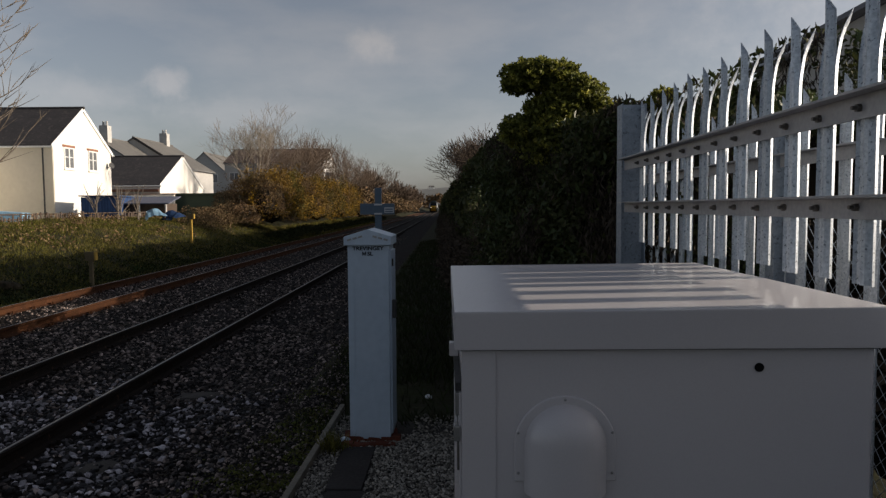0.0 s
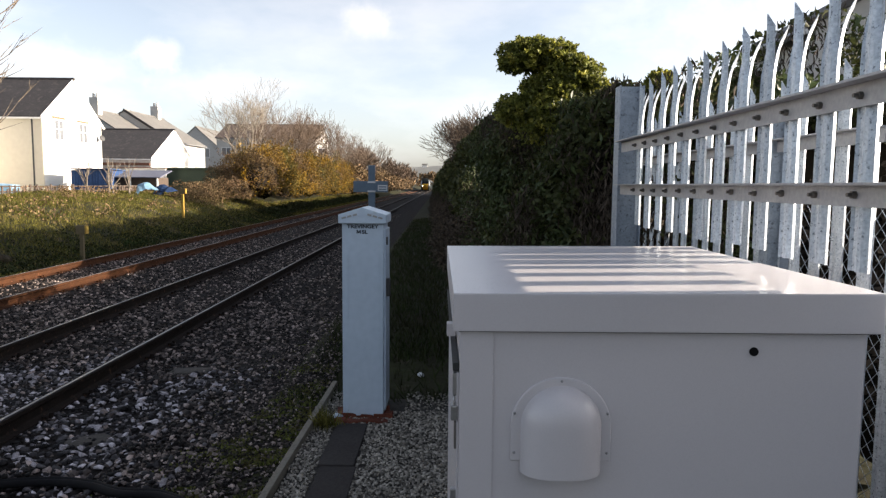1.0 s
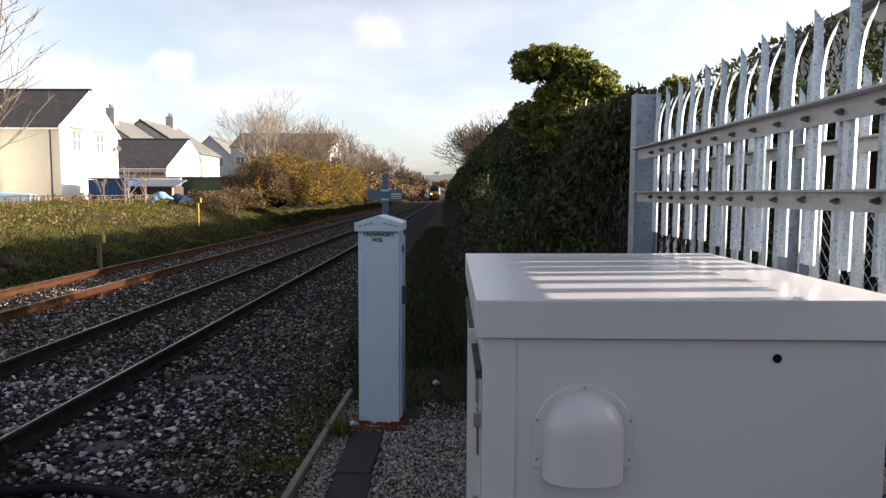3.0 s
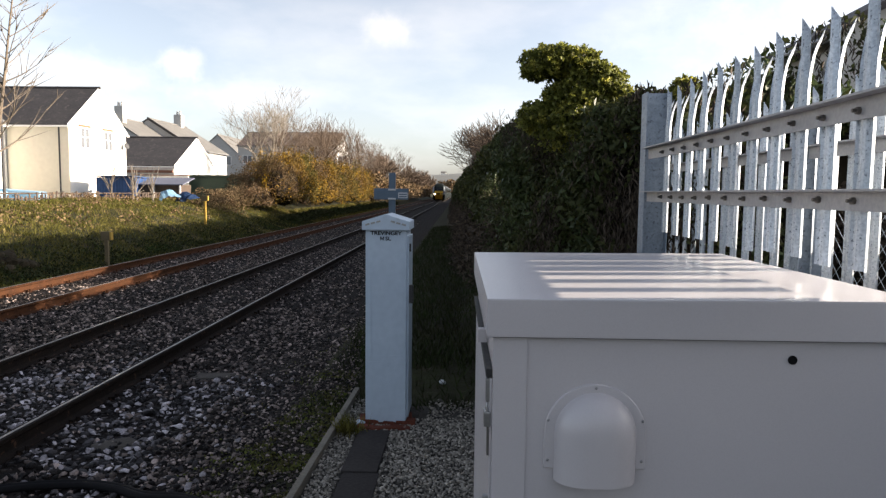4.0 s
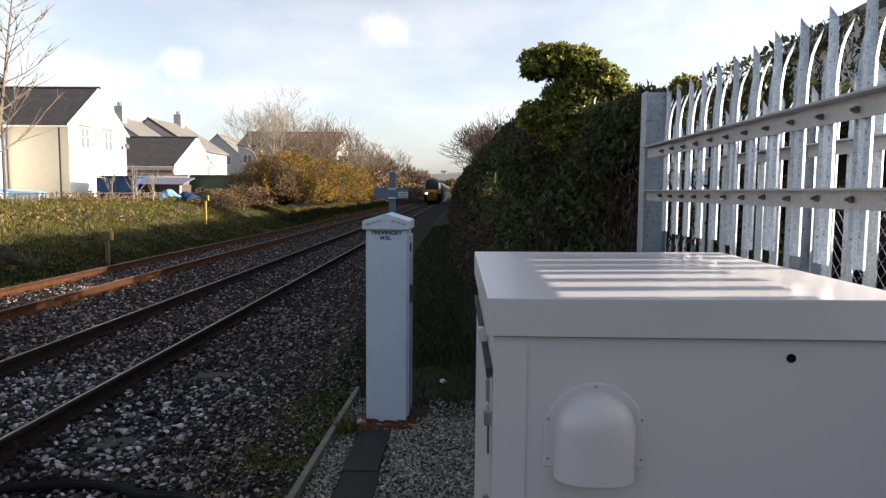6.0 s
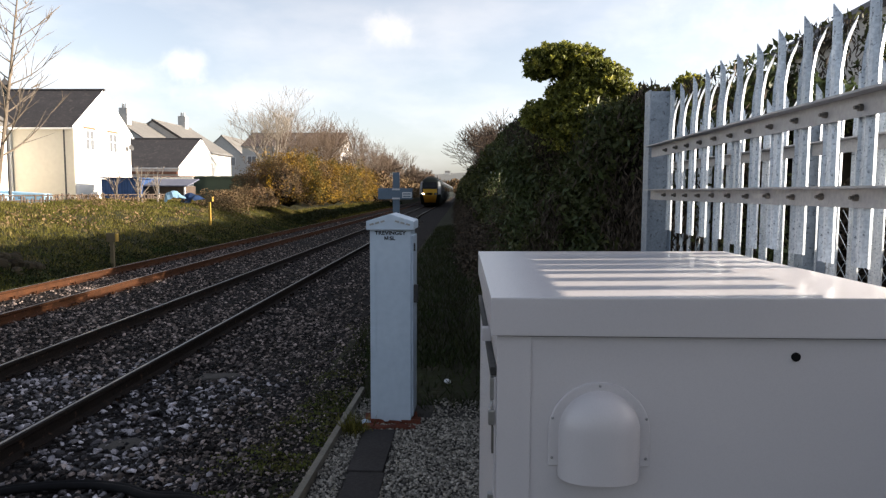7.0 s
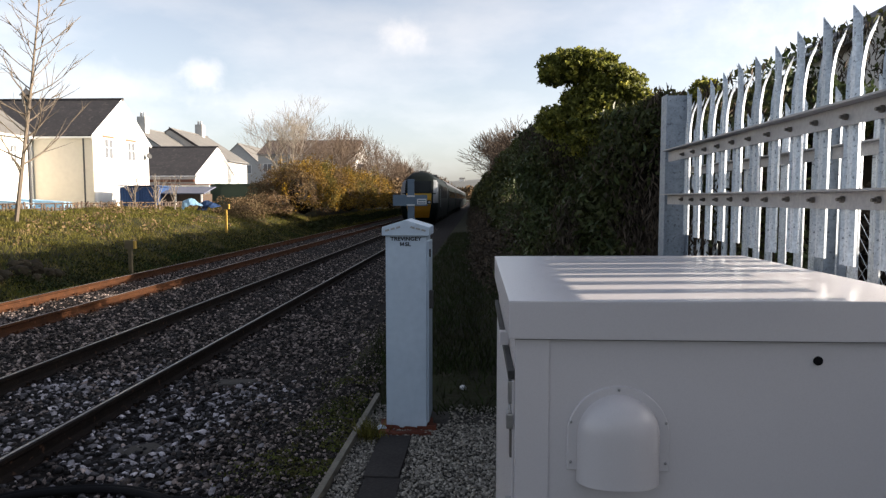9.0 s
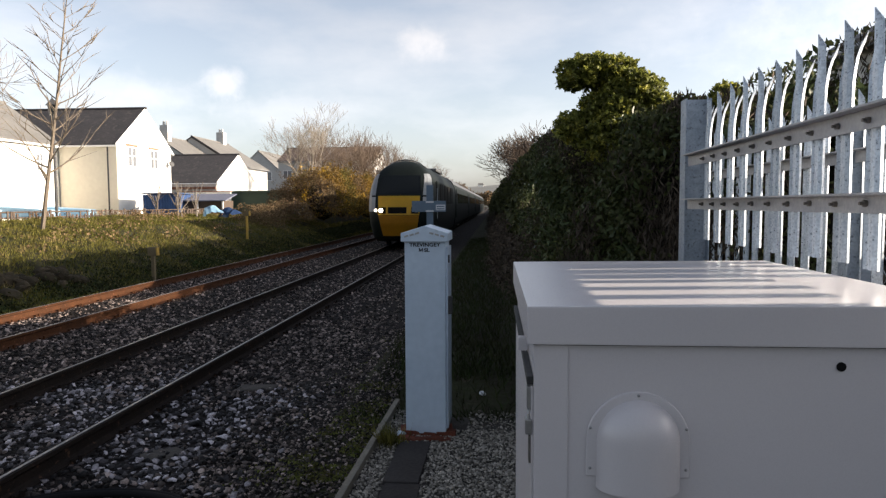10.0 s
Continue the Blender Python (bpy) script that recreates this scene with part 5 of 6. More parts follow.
def window_y(h, x, y, z, w, hgt):
    win = part("window", box(bm_new(), x - w / 2, x + w / 2, y - 0.012, y + 0.05, z, z + hgt), M_GLASS, h, "grey glazed window with sky reflection in its colour")
    bm = bm_new()
    f = 0.06
    for a, b in ((x - w / 2, x - w / 2 + f), (x + w / 2 - f, x + w / 2), (x - f / 2, x + f / 2)):
        box(bm, a, b, y - 0.035, y, z, z + hgt)
    for a, b in ((z, z + f), (z + hgt - f, z + hgt)):
        box(bm, x - w / 2, x + w / 2, y - 0.033, y, a, b)
    part("frame", bm, M_UPVC, win, "white window frame")


def chimney(h, x, y, z0, z1, w=0.6):
    c = part("chimney", box(bm_new(), x - w / 2, x + w / 2, y - w / 2, y + w / 2, z0, z1, 0.01), M_FARWALL, h, "rendered chimney stack")
    for s in (-0.15, 0.15):
        part("chimney_pot", cyl(bm_new(), (x + s, y, z1), (x + s, y, z1 + 0.4), 0.12, 0.09, 10), M_FARWALL, c, "clay chimney pot")


def build_houses():
    a = gable_house("gable_house", "white rendered house with a sunlit gable and dark slate roof", -31.0, -21.0, 37.0, 43.4, 0.6, 5.42, 7.72, "x", M_RENDER, M_SLATE)
    window_x(a, -21.0, 38.55, 4.14, 1.0, 1.22)
    window_x(a, -21.0, 41.15, 4.14, 1.0, 1.22)
    for x, y0 in ((-21.55, 36.94),):
        part("downpipe", cyl(bm_new(), (x, y0, 0.9), (x, y0, 5.3), 0.045, seg=8), M_BIN, a, "dark downpipe")
    d = part("satellite_dish", cyl(bm_new(), (-20.86, 43.0, 4.55), (-20.72, 42.92, 4.60), 0.06, 0.19, 14), M_BIN, a, "dark grey satellite dish")
    part("bracket", cyl(bm_new(), (-21.0, 43.05, 4.5), (-20.82, 42.98, 4.56), 0.02, seg=6), M_STEEL, d)
    b = gable_house("house_wing", "white rendered house wing with grey slate roof behind the bank", -30.8, -24.5, 14.0, 36.9, 0.6, 5.38, 7.70, "y", M_RENDER, M_GREYROOF)
    for y, w in ((35.3, 0.62), (31.6, 1.0), (27.0, 1.0), (22.0, 1.0), (18.0, 1.0)):
        window_x(b, -24.5, y, 3.75, w, 1.05, lintel=False)
    w = part("link_wall", box(bm_new(), -24.45, -21.02, 36.94, 36.99, 0.6, 5.36), M_RENDERSHADE, a, "cream-toned side wall with its shade put into the colour")
    g = gable_house("garage", "low white building with a black slate roof and sunlit gable", -26.5, -20.0, 48.4, 57.0, 0.6, 3.5, 5.80, "x", M_RENDER, M_SLATE, over=0.06)
    part("fascia", box(bm_new(), -26.5, -20.0, 48.10, 48.20, 3.05, 3.25, 0.01), M_TERRA, g, "brown fascia")
    for i in range(3):
        part("door", box(bm_new(), -25.8 + i * 1.9, -24.3 + i * 1.9, 48.33, 48.38, 0.8, 2.7, 0.01), M_UPVC, g, "white garage door")
    c = gable_house("far_house", "distant house with a long grey slate roof and a rendered chimney", -34.6, -26.6, 60.0, 67.5, 0.5, 5.6, 8.25, "y", M_FARWALL, M_GREYROOF)
    chimney(c, -30.0, 60.9, 7.8, 9.3, 0.75)
    c2 = gable_house("far_house", "distant house with grey slate roof and ridge chimney", -34.6, -25.6, 66.6, 76.0, 0.5, 5.9, 8.75, "y", M_FARWALL, M_GREYROOF)
    part("verge", prism(bm_new(), [(-30.1, 8.72), (-25.4, 5.72), (-25.4, 5.98), (-30.1, 8.98)], 66.40, 66.47), M_SLATE, c2, "dark roof verge")
    chimney(c2, -30.1, 74.0, 8.3, 10.0, 0.8)
    e = gable_house("far_gable_house", "distant pale grey house with its gable to the railway", -38.2, -32.0, 100.0, 112.0, 0.5, 7.2, 10.0, "y", M_FARWALL, M_GREYROOF)
    window_y(e, -34.2, 100.0, 5.6, 2.2, 1.3)
    f = gable_house("long_building", "long distant building with a brown tiled roof", -27.2, -14.8, 85.0, 94.0, 0.5, 7.5, 9.4, "x", M_FARWALL, M_BROWNROOF)
    for i in range(6):
        window_y(f, -26 + i * 2.4, 85.0, 5.2, 1.2, 1.1)
    # building behind the hedge on the near side, its verge seen over the leaves
    k = gable_house("workshop", "grey rendered outbuilding with a dark roof edge behind the hedge", 5.75, 10.9, 9.3, 11.2, 0.0, 4.12, 5.50, "y", M_FARWALL, M_SLATE)
    # far town at the end of the cutting
    rs = random.Random(77)
    for i in range(1):
        x, y = -22 + rs.uniform(-2, 2), 1000 + rs.uniform(-20, 40)
        t = gable_house("distant_cottage", "tiny white cottage far away on the hillside", x - 4, x + 4, y, y + 8, 26.0, 30.5, 33.0, "x", M_RENDER, M_GREYROOF)


build_houses()


def build_hill():
    xs = spaced((-1200, 1200, 60))
    v, f = [], []
    for i, x in enumerate(xs):
        top = 30 + 10 * smooth_noise((x, 0, 0), 0.003) + 4 * smooth_noise((x, 5, 0), 0.02)
        v += [(x, 560, 0), (x, 650, top * 0.5), (x, 1100, top * 1.1), (x, 1500, top * 0.7)]
    for i in range(len(xs) - 1):
        for j in range(3):
            f.append((i * 4 + j, i * 4 + 4 + j, i * 4 + 5 + j, i * 4 + 1 + j))
    h = arrays("backdrop", v, f, M_DIST, smooth=True)
    tagged(h, "hazy wooded hillside closing the view", "hill", kind="structure")


build_hill()


# ---- garden edge: sheds, fences, lamps ----
def folded_sheet(seed):
    """A stiff sheet folded over a heap: uneven ridges running one way."""
    bm = bm_new()
    rows = []
    for i in range(9):
        row = []
        for j in range(6):
            u, v = i / 8 - 0.5, j / 5 - 0.5
            z = 0.55 * (1 - (2 * u) ** 2) * (1 - 0.6 * (2 * v) ** 2) + 0.16 * smooth_noise((u * 5 + seed, v * 2, 0), 1.0)
            row.append(bm.verts.new((u * 1.15, v * 0.8, z)))
        rows.append(row)
    for a, b in zip(rows, rows[1:]):
        for j in range(5):
            bm.faces.new((a[j], b[j], b[j + 1], a[j + 1]))
    bmesh.ops.solidify(bm, geom=bm.faces[:], thickness=0.03)
    bmesh.ops.recalc_face_normals(bm, faces=bm.faces)
    return bm


def build_garden():
    z = 1.15
    s = thing("blue_shed", "blue painted timber shed among the gardens", "shed", pose(-18.6, 37.2, z) @ Matrix.Diagonal((0.62, 1, 1, 1)))
    for i in range(14):
        part("board", box(bm_new(), -1.75 + i * 0.25, -1.51 + i * 0.25, -0.01, 0.02, 0.0, 1.35, 0.004), M_BLUE, s)
    part("body", box(bm_new(), -1.74, 1.74, 0.02, 1.6, 0.0, 1.33), M_BLUE, s)
    part("roof", prism(bm_new(), [(-0.15, 1.40), (1.75, 1.34), (1.75, 1.39), (-0.15, 1.45)], -1.85, 1.85, "x"), M_BLUE, s, "dark blue felt roof")
    t = thing("lean_to", "low lean-to with a blue-grey sheet roof", "shed", pose(-16.7, 38.5, z))
    part("roof", prism(bm_new(), [(-0.9, 0.95), (0.9, 1.35), (0.9, 1.41), (-0.9, 1.01)], -1.7, 1.7, "x"), M_LEAD, t)
    part("body", box(bm_new(), -1.5, 1.5, -0.6, 0.8, 0.0, 0.98), M_PICKET, t)
    for x in (-1.5, 0, 1.5):
        part("post", box(bm_new(), x - 0.04, x + 0.04, -0.82, -0.74, 0.0, 0.96), M_UPVC, t)
    h = thing("green_hut", "dark green flat-roofed hut beside the white garage", "shed", pose(-16.4, 46.0, 1.0))
    part("body", box(bm_new(), -2.2, 2.2, 0, 2.4, 0, 1.75), M_GREENHUT, h)
    part("roof", box(bm_new(), -2.35, 2.35, -0.15, 2.55, 1.75, 1.88, 0.02), M_GREENHUT, h, "felted roof")
    w = thing("garden_screen", "low white rendered garden wall", "wall", pose(-19.6, 45.2, 0.8))
    part("panel", box(bm_new(), -1.8, 1.9, 0, 0.12, 0, 2.0, 0.01), M_RENDER, w)
    part("coping", box(bm_new(), -1.85, 1.95, -0.04, 0.16, 2.0, 2.06, 0.01), M_TERRA, w)
    for i, (x, y, lx, m, lab) in enumerate(((-21.8, 30.5, 2.6, M_SKYBLUE, "long pale blue plastic trough by the garden fence"), (-20.4, 31.5, 2.2, M_SKYBLUE, "pale blue plastic sheet over a garden bed"), (-22.5, 28.0, 1.8, M_SKYBLUE, "pale blue plastic cover in the garden"))):
        b = part("garden_cover", box(bm_new(), -lx / 2, lx / 2, -0.4, 0.4, 0.0, 0.52, 0.06), m, at=pose(x, y, 1.25, 0, 4, 8 * i))
        tagged(b, lab, "garden cover")
    for x, y, rz, m, lab in ((-14.3, 34.2, 25, M_SKYBLUE, "pale blue tarpaulin bundle on the bank top"), (-13.6, 34.7, -20, M_BLUE, "blue tarpaulin bundle on the bank top")):
        b = part("tarpaulin", folded_sheet(x), m, at=pose(x, y, ground_z(x, y) + 0.10, 8, -16, rz))
        tagged(b, lab, "tarpaulin")
    # low boundary fence along the bank top
    f = thing("boundary_fence", "low grey-brown wooden fence along the bank top", "fence")
    rs = random.Random(6)
    pm = mesh_of("picket", box(bm_new(), -0.05, 0.05, -0.012, 0.012, 0, 0.42, 0.004), M_PICKET)
    n = 0
    for i in range(120):
        if rs.random() < 0.3:
            continue
        y = 18.0 + i * 0.16
        x = -16.4 + 0.02 * (y - 18)
        p = new("picket", pm)
        p.parent, p.matrix_basis = f, pose(x, y, ground_z(x, y) - 0.10 + rs.uniform(-0.10, 0.06), 0, rs.uniform(-8, 8), 90 + rs.uniform(-4, 4))
    for z0 in (0.12, 0.32):
        part("rail", cyl(bm_new(), (-16.45, 18, ground_z(-16.4, 18) + z0), (-16.05, 37.2, ground_z(-16.0, 37.2) + z0), 0.03, seg=6), M_PICKET, f)
    # street lamps with lantern heads
    for x, y, zt in ((-18.42, 27.6, 5.75), (-17.6, 70.0, 7.4)):
        l = thing("street_lamp", "black street lamp with a lantern head", "street lamp", pose(x, y, 0.8))
        hgt = zt - 0.8
        part("pole", cyl(bm_new(), (0, 0, 0), (0, 0, hgt), 0.07, 0.045, 10), M_BIN, l)
        la = part("lantern", cyl(bm_new(), (0, 0, hgt), (0, 0, hgt + 0.42), 0.15, 0.24, 4), M_TGLASS, l, "dark glazed lantern")
        part("lantern_roof", cyl(bm_new(), (0, 0, hgt + 0.42), (0, 0, hgt + 0.70), 0.34, 0.04, 4), M_BIN, la, "black lantern roof")
        part("finial", cyl(bm_new(), (0, 0, hgt + 0.68), (0, 0, hgt + 0.85), 0.03, 0.01, 6), M_BIN, la)


build_garden()


# ---- trackside signs, markers, cable, litter ----
def build_trackside():
    s = thing("trackside_sign", "blue-grey trackside sign plates on a galvanised post", "sign", pose(-1.20, 17.0, -0.05))
    part("post", box(bm_new(), -0.085, 0.085, -0.05, 0.05, 0.0, 2.38, 0.008), M_SIGNBLUE, s, "blue-grey flat post")
    p = part("sign_plate", box(bm_new(), -0.46, 0.42, -0.075, -0.055, 1.70, 1.98, 0.006), M_SIGNBLUE, s, "blue-grey plate")
    part("label_plate", box(bm_new(), 0.16, 0.40, -0.082, -0.076, 1.74, 1.88, 0.002), M_SIGNWHITE, p, "small white plate")
    for i in range(2):
        part("bar", box(bm_new(), 0.18, 0.38, -0.086, -0.0825, 1.76 + i * 0.06, 1.79 + i * 0.06), M_SIGNBLUE, p)
    for z in (1.72, 1.95):
        part("clamp", box(bm_new(), -0.10, 0.10, -0.09, 0.06, z - 0.02, z + 0.02, 0.004), M_SIGNWHITE, s, "pale clamp")
    for x, y, z0, hgt, lab, c in ((-9.14, 18.0, -0.2, 0.88, "short brown post with a yellow-edged marker box by the track", M_POSTWOOD), (-10.9, 30.0, 0.40, 1.2, "yellow marker post with a small yellow head on the bank", M_YELLOW)):
        m = thing("marker_post", lab, "marker post", pose(x, y, z0), group="lineside markers")
        part("post", box(bm_new(), -0.045, 0.045, -0.045, 0.045, -0.1, hgt - 0.1, 0.006), c, m)
        hd = part("head", box(bm_new(), -0.14, 0.11, -0.05, 0.05, hgt - 0.24, hgt, 0.01), M_POSTWOOD, m, "brown marker head")
        part("edge_plate", box(bm_new(), 0.11, 0.155, -0.06, 0.06, hgt - 0.23, hgt - 0.01, 0.004), M_YELLOW, hd, "yellow edge")
    # dark rubble at the foot of the bank
    rs = random.Random(15)
    r = thing("rubble_pile", "dark mossy stone rubble at the foot of the bank", "rubble")
    lump = mesh_of("stone", bmesh_lump(0.22, 5), M_RUBBLE)
    for i in range(46):
        x, y = -9.75 - rs.random() * 0.9, 12.6 + rs.random() * 3.4
        s = new("stone", lump)
        s.parent = r
        s.matrix_basis = pose(x, y, ground_z(x, y) + 0.05, rs.uniform(-30, 30), rs.uniform(-30, 30), rs.uniform(0, 360)) @ Matrix.Diagonal((rs.uniform(0.5, 1.2), rs.uniform(0.5, 1.1), rs.uniform(0.6, 1.2), 1))
    # two black cables lying on the ballast
    for k, (dx, dz) in enumerate(((0.0, 0.0), (0.03, 0.015))):
        cu = bpy.data.curves.new("cable", "CURVE")
        cu.dimensions, cu.bevel_depth, cu.bevel_resolution = "3D", 0.026, 2
        sp = cu.splines.new("BEZIER")
        pts = [(-5.2, 3.75), (-3.6, 3.80), (-2.9, 3.82), (-2.5, 3.90), (-2.08, 4.00), (-1.75, 3.90), (-1.5, 3.75), (-1.15, 3.60), (-0.8, 3.2), (-0.6, 2.2)]
        sp.bezier_points.add(len(pts) - 1)
        for bp, (x, y) in zip(sp.bezier_points, pts):
            bp.co = (x + dx, y - 0.07 * k, (bed_z(x) + 0.03 + dz if abs(x + 2.85) > 0.3 and abs(x + 4.355) > 0.3 else -0.175))
            bp.handle_left_type = bp.handle_right_type = "AUTO"
        ob = new("cable_source", cu)
        dg = bpy.context.evaluated_depsgraph_get()
        me = bpy.data.meshes.new_from_object(ob.evaluated_get(dg))
        bpy.data.objects.remove(ob)
        me.materials.clear()
        me.materials.append(M_BLACK)
        tagged(new("cable", me), "thick black cable lying across the ballast", "cable", group="cables")
    b = part("litter", bmesh_lump(0.035, 3), M_SIGNWHITE, at=pose(0.36, 5.95, ground_z(0.36, 5.95) + 0.02, 20, 10, 30))
    tagged(b, "crumpled white paper litter on the verge", "litter")
    st = part("concrete_block", bmesh_lump(0.26, 4), M_BLOCK, at=pose(-2.15, 4.75, -0.20, 2, 3, 12) @ Matrix.Diagonal((1.0, 0.6, 0.5, 1)))
    tagged(st, "flat grey concrete block half sunk in the ballast", "block")
    tr = part("cable_trough_lid", box(bm_new(), -0.22, 0.22, -0.10, 0.10, -0.05, 0.025, 0.02), M_BLOCK, at=pose(-2.1, 6.7, -0.16, 2, -3, -8))
    tagged(tr, "flat stone slab in the ballast", "block")


build_trackside()


# ---- train ----
def train_half_width(z):
    return float(np.interp(z, [0.35, 0.9, 1.4, 2.5, 2.95, 3.3, 3.55, 3.72, 3.82, 3.86], [1.22, 1.33, 1.37, 1.36, 1.30, 1.12, 0.88, 0.60, 0.30, 0.05]))


def nose_y(z):
    return float(np.interp(z, [0.35, 0.55, 1.0, 1.42, 2.23, 2.8, 3.2, 3.5, 3.72, 3.86], [0.42, 0.30, 0.08, 0.0, 0.20, 0.72, 1.12, 1.50, 1.95, 2.6]))


def front_plate(bm, z0, z1, half0, half1, off, steps=8, x_shift=0.0):
    """A panel lying on the raked front, between two heights."""
    rows = []
    for i in range(steps + 1):
        t = i / steps
        z, w = z0 + (z1 - z0) * t, half0 + (half1 - half0) * t
        row = []
        for u in (-1, -0.5, 0, 0.5, 1):
            row.append(bm.verts.new((x_shift + u * w, nose_y(z) - off + 0.05 * u * u * w * w, z)))
        rows.append(row)
    for a, b in zip(rows, rows[1:]):
        for i in range(4):
            bm.faces.new((a[i], a[i + 1], b[i + 1], b[i]))
    bmesh.ops.solidify(bm, geom=bm.faces[:], thickness=-0.02)
    bmesh.ops.recalc_face_normals(bm, faces=bm.faces)
    return bm


def build_train():
    t = thing("train", "dark green diesel train with a yellow warning panel and lit headlight", "train", pose(-3.6225, 223.2, 0))
    L = 17.8
    bm = bm_new()
    zs = [0.35, 0.55, 1.0, 1.42, 1.9, 2.23, 2.5, 2.8, 2.95, 3.2, 3.35, 3.5, 3.62, 3.72, 3.8, 3.86]
    rows = []
    for z in zs:
        w, y0 = train_half_width(z), nose_y(z)
        wf = min(0.98, w * 0.80)
        dc = 0.55
        pts = [(-w, L), (-w, y0 + dc + 0.9), (-w * 0.985, y0 + dc), (-(w + wf) / 2 - 0.02, y0 + 0.20), (-wf, y0 + 0.05), (-wf * 0.5, y0 + 0.012), (0, y0)]
        pts += [(-x, y) for x, y in pts[-2::-1]]
        rows.append([bm.verts.new((x, y, z)) for x, y in pts])
    for a, b in zip(rows, rows[1:]):
        for i in range(len(a) - 1):
            bm.faces.new((a[i], a[i + 1], b[i + 1], b[i]))
        bm.faces.new((a[-1], a[0], b[0], b[-1]))
    bm.faces.new(rows[0][::-1])
    bm.faces.new(rows[-1])
    bmesh.ops.recalc_face_normals(bm, faces=bm.faces)
    pc = part("power_car", bm, M_DGREEN, t, "dark green streamlined power car", smooth=True)
    part("warning_panel", front_plate(bm_new(), 1.40, 2.22, 0.88, 0.90, 0.012), M_TYELLOW, pc, "yellow warning panel")
    part("apron", front_plate(bm_new(), 0.50, 1.385, 0.72, 0.87, 0.012), M_TSHADE, pc, "yellow lower apron coloured as in shade")
    part("windscreen", front_plate(bm_new(), 2.30, 3.12, 0.92, 0.84, 0.014), M_TGLASS, pc, "dark raked windscreen")
    part("coupling_cover", front_plate(bm_new(), 1.47, 1.74, 0.40, 0.40, 0.022, 3, -0.06), M_UNDER, pc, "black coupling recess")
    for sx, on in ((-1, True), (1, False)):
        l = part("light_cluster", front_plate(bm_new(), 1.46, 1.74, 0.16, 0.16, 0.02, 3, sx * 0.70), M_UNDER, pc, "black headlight recess")
        y = nose_y(1.6) - 0.03
        part("headlight", cyl(bm_new(), (sx * 0.76, y - 0.01, 1.60), (sx * 0.76, y + 0.05, 1.60), 0.085, seg=16), M_LAMP if on else M_STEEL, l, "lit headlight" if on else "unlit headlight")
        if on:
            part("marker_light", cyl(bm_new(), (sx * 0.99, y + 0.07, 1.60), (sx * 0.99, y + 0.12, 1.60), 0.055, seg=12), M_LAMP, l, "lit marker light")
        # pale corner pillar between windscreen and side
        bm = bm_new()
        a = []
        for z in (1.55, 2.0, 2.3, 2.7, 3.0, 3.2):
            w, y0 = train_half_width(z), nose_y(z)
            wf = min(0.98, w * 0.80)
            a.append([bm.verts.new((sx * wf * 1.04, y0 + 0.05, z)), bm.verts.new((sx * ((w + wf) / 2 + 0.03), y0 + 0.18, z)), bm.verts.new((sx * w * 1.004, y0 + 0.53, z))])
        for p, q in zip(a, a[1:]):
            for i in range(2):
                bm.faces.new((p[i], p[i + 1], q[i + 1], q[i]))
        bmesh.ops.solidify(bm, geom=bm.faces[:], thickness=0.012 * sx)
        bmesh.ops.recalc_face_normals(bm, faces=bm.faces)
        part("corner_pillar", bm, M_TSILVER, pc, "silver grey cab corner")
        part("cab_door", box(bm_new(), sx * 1.375 - 0.008, sx * 1.375 + 0.008, 3.0, 3.75, 1.05, 2.95, 0.004), M_DGREEN, pc)
        part("cab_handrail", cyl(bm_new(), (sx * 1.41, 2.9, 1.2), (sx * 1.41, 2.9, 2.6), 0.02, seg=6), M_TSILVER, pc)
        for i in range(4):
            part("grille", box(bm_new(), sx * 1.372 - 0.01, sx * 1.372 + 0.01, 5.0 + i * 2.6, 7.0 + i * 2.6, 1.9, 2.85, 0.004), M_UNDER, pc, "black side grille")
    part("roof_rim", prism(bm_new(), [(0.98, 3.46), (0.66, 3.70), (0.32, 3.83), (0.0, 3.87), (-0.32, 3.83), (-0.66, 3.70), (-0.98, 3.46), (-0.98, 3.50), (-0.66, 3.75), (-0.32, 3.88), (0.0, 3.92), (0.32, 3.88), (0.66, 3.75), (0.98, 3.50)], 2.5, 2.62), M_TROOF, pc)
    part("roof_fan", box(bm_new(), -0.7, 0.7, 10.5, 15.0, 3.76, 3.92, 0.03), M_TROOF, pc, "roof fan housing")
    part("underframe", box(bm_new(), -1.15, 1.15, 1.2, L - 0.2, 0.22, 0.55, 0.03), M_UNDER, pc, "black underframe")

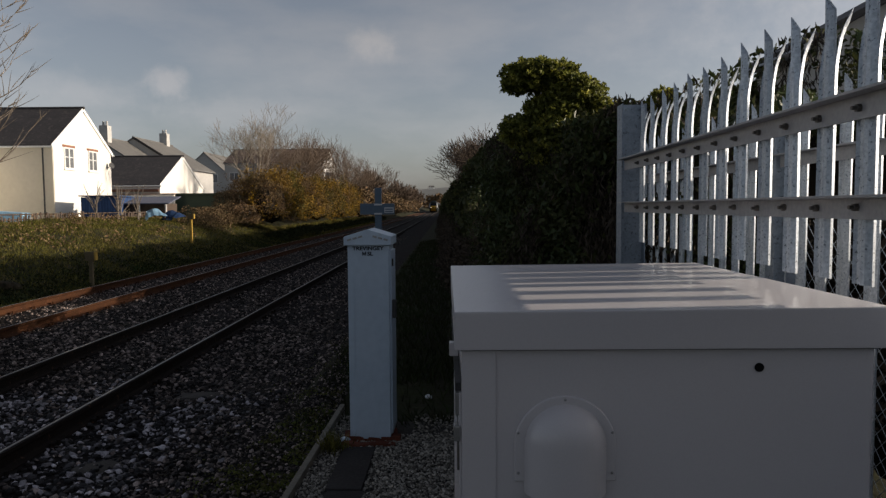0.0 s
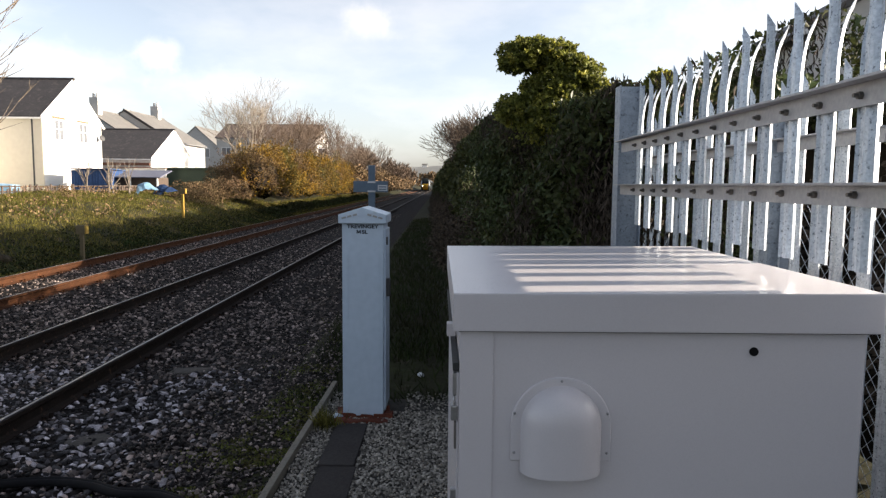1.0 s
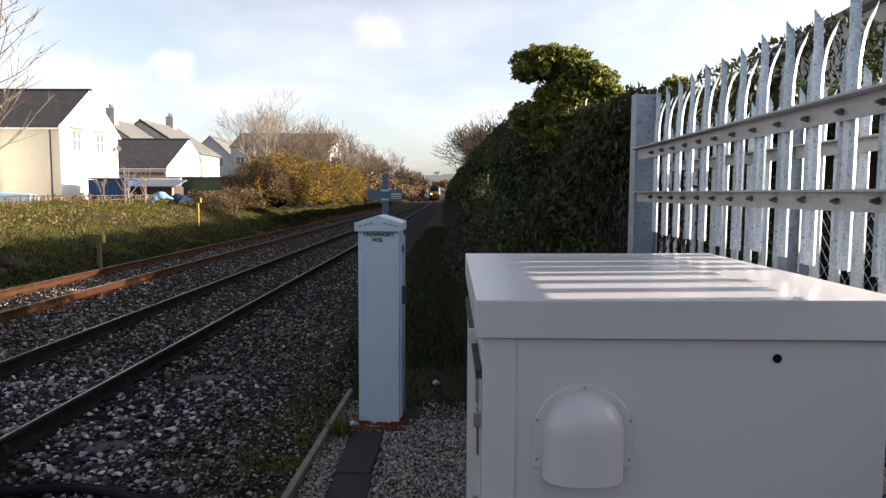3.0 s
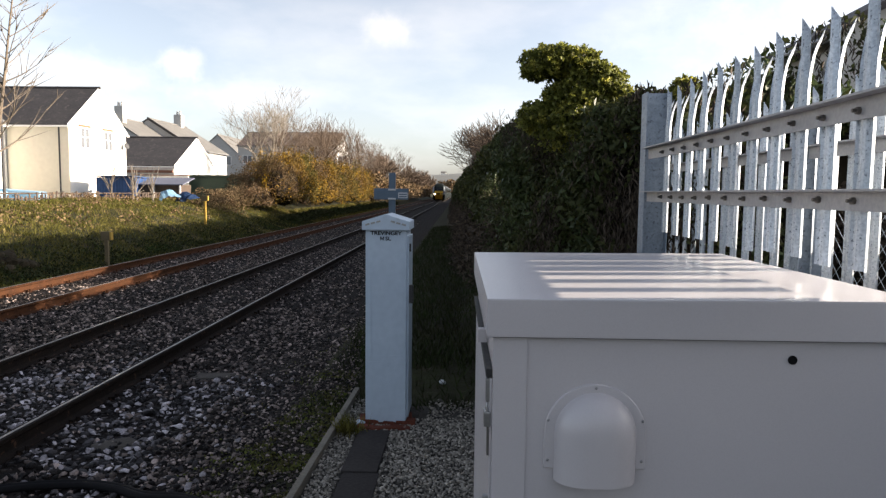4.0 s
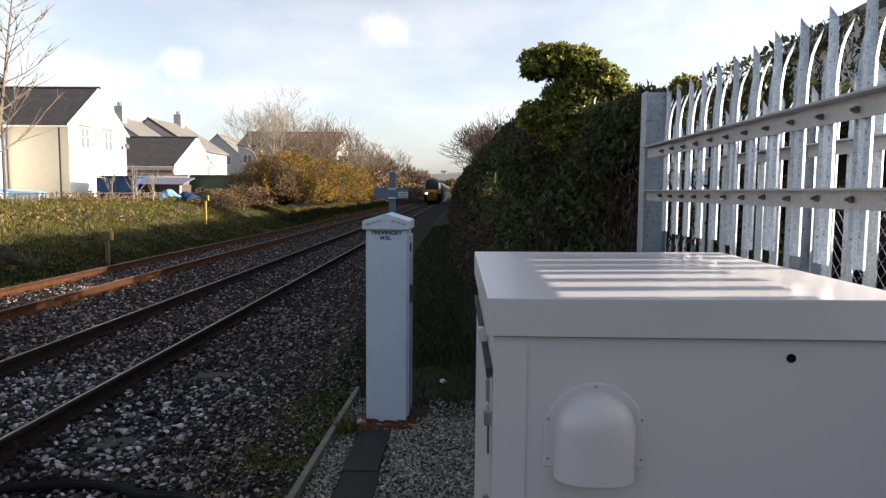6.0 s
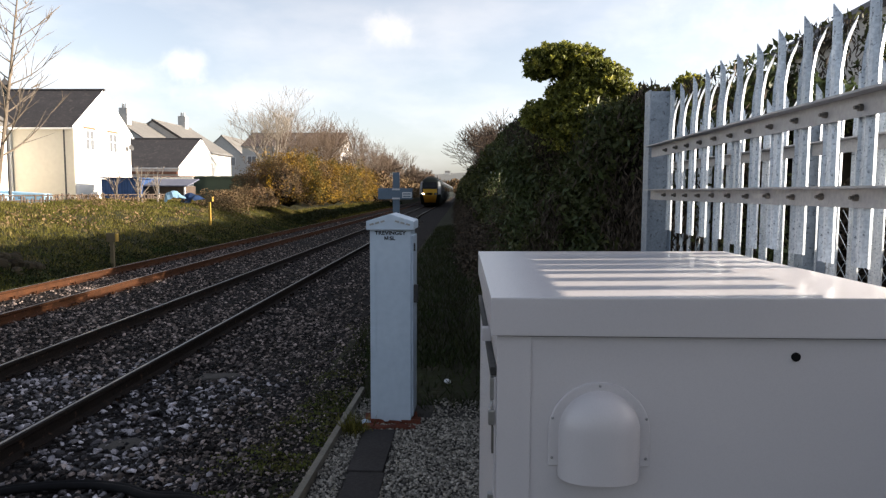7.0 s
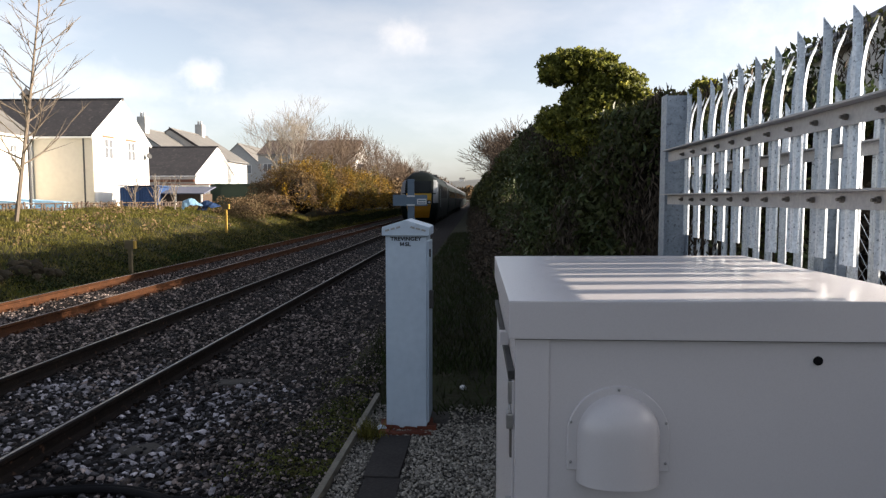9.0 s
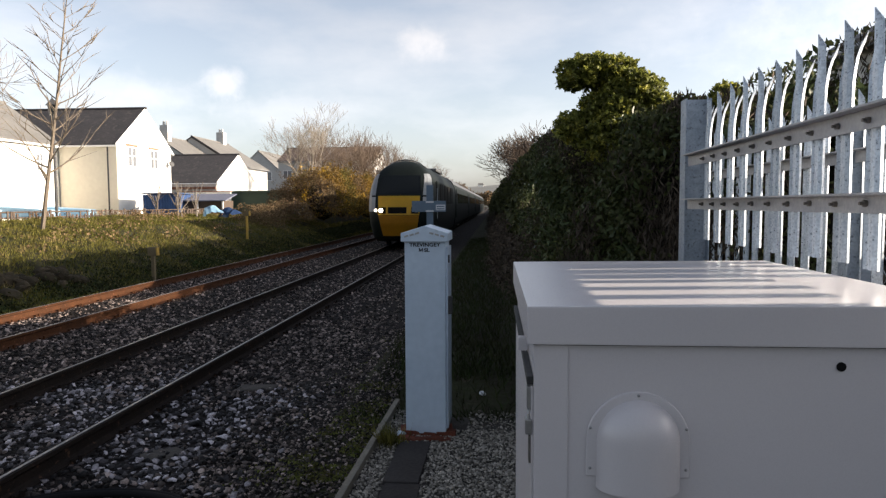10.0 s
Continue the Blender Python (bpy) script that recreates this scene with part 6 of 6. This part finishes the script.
    def bogie(parent, y):
        b = part("bogie", box(bm_new(), -1.15, 1.15, y - 1.6, y + 1.6, 0.32, 0.68, 0.03), M_UNDER, parent, "black bogie frame")
        return b

    def wheels(parent, y):
        for dy in (-1.3, 1.3):
            for sx in (-0.75, 0.75):
                part("wheel", cyl(bm_new(), (sx - 0.065, y + dy, 0.50), (sx + 0.065, y + dy, 0.50), 0.50, seg=24), M_UNDER, parent)

    for y in (3.4, 14.2):
        bogie(pc, y)
        wheels(pc, y)
    # coaches
    half = [(1.30, 0.55), (1.37, 1.3), (1.36, 2.5), (1.28, 3.0), (1.08, 3.4), (0.7, 3.66), (0.25, 3.76)]
    outline = [(a, b) for a, b in half] + [(-a, b) for a, b in half[::-1]]
    y = L + 0.5
    for c in range(5):
        co = part("coach", prism(bm_new(), outline, y, y + 22.6), M_DGREEN, t, "dark green passenger coach")
        part("coach_roof", prism(bm_new(), [(1.20, 3.22), (1.10, 3.42), (0.72, 3.69), (0.25, 3.79), (-0.25, 3.79), (-0.72, 3.69), (-1.10, 3.42), (-1.20, 3.22)], y + 0.02, y + 22.58), M_TROOF, co, "grey coach roof")
        for sx in (-1, 1):
            for i in range(8):
                part("window", box(bm_new(), sx * 1.368 - 0.01, sx * 1.368 + 0.01, y + 2.4 + i * 2.35, y + 4.2 + i * 2.35, 1.95, 2.65, 0.01), M_TGLASS, co)
            for yy in (0.7, 21.0):
                part("coach_door", box(bm_new(), sx * 1.372 - 0.012, sx * 1.372 + 0.012, y + yy, y + yy + 0.9, 0.95, 2.9, 0.005), M_DGREEN, co)
        part("gangway", box(bm_new(), -0.6, 0.6, y - 0.5, y, 1.0, 3.2, 0.03), M_UNDER, co, "black gangway")
        part("underframe", box(bm_new(), -1.1, 1.1, y + 0.6, y + 22.0, 0.25, 0.58, 0.03), M_UNDER, co, "black underframe")
        for dy in (3.2, 19.4):
            bogie(co, y + dy)
            wheels(co, y + dy)
        y += 23.1
    return t


TRAIN = build_train()


def motions():
    rows = []
    for i in range(41):
        t = i * 0.25
        rows.append((t, pose(-3.6225, 28.2 + 19.5 * (10.0 - t), 0)))
    walk(TRAIN, rows)


motions()
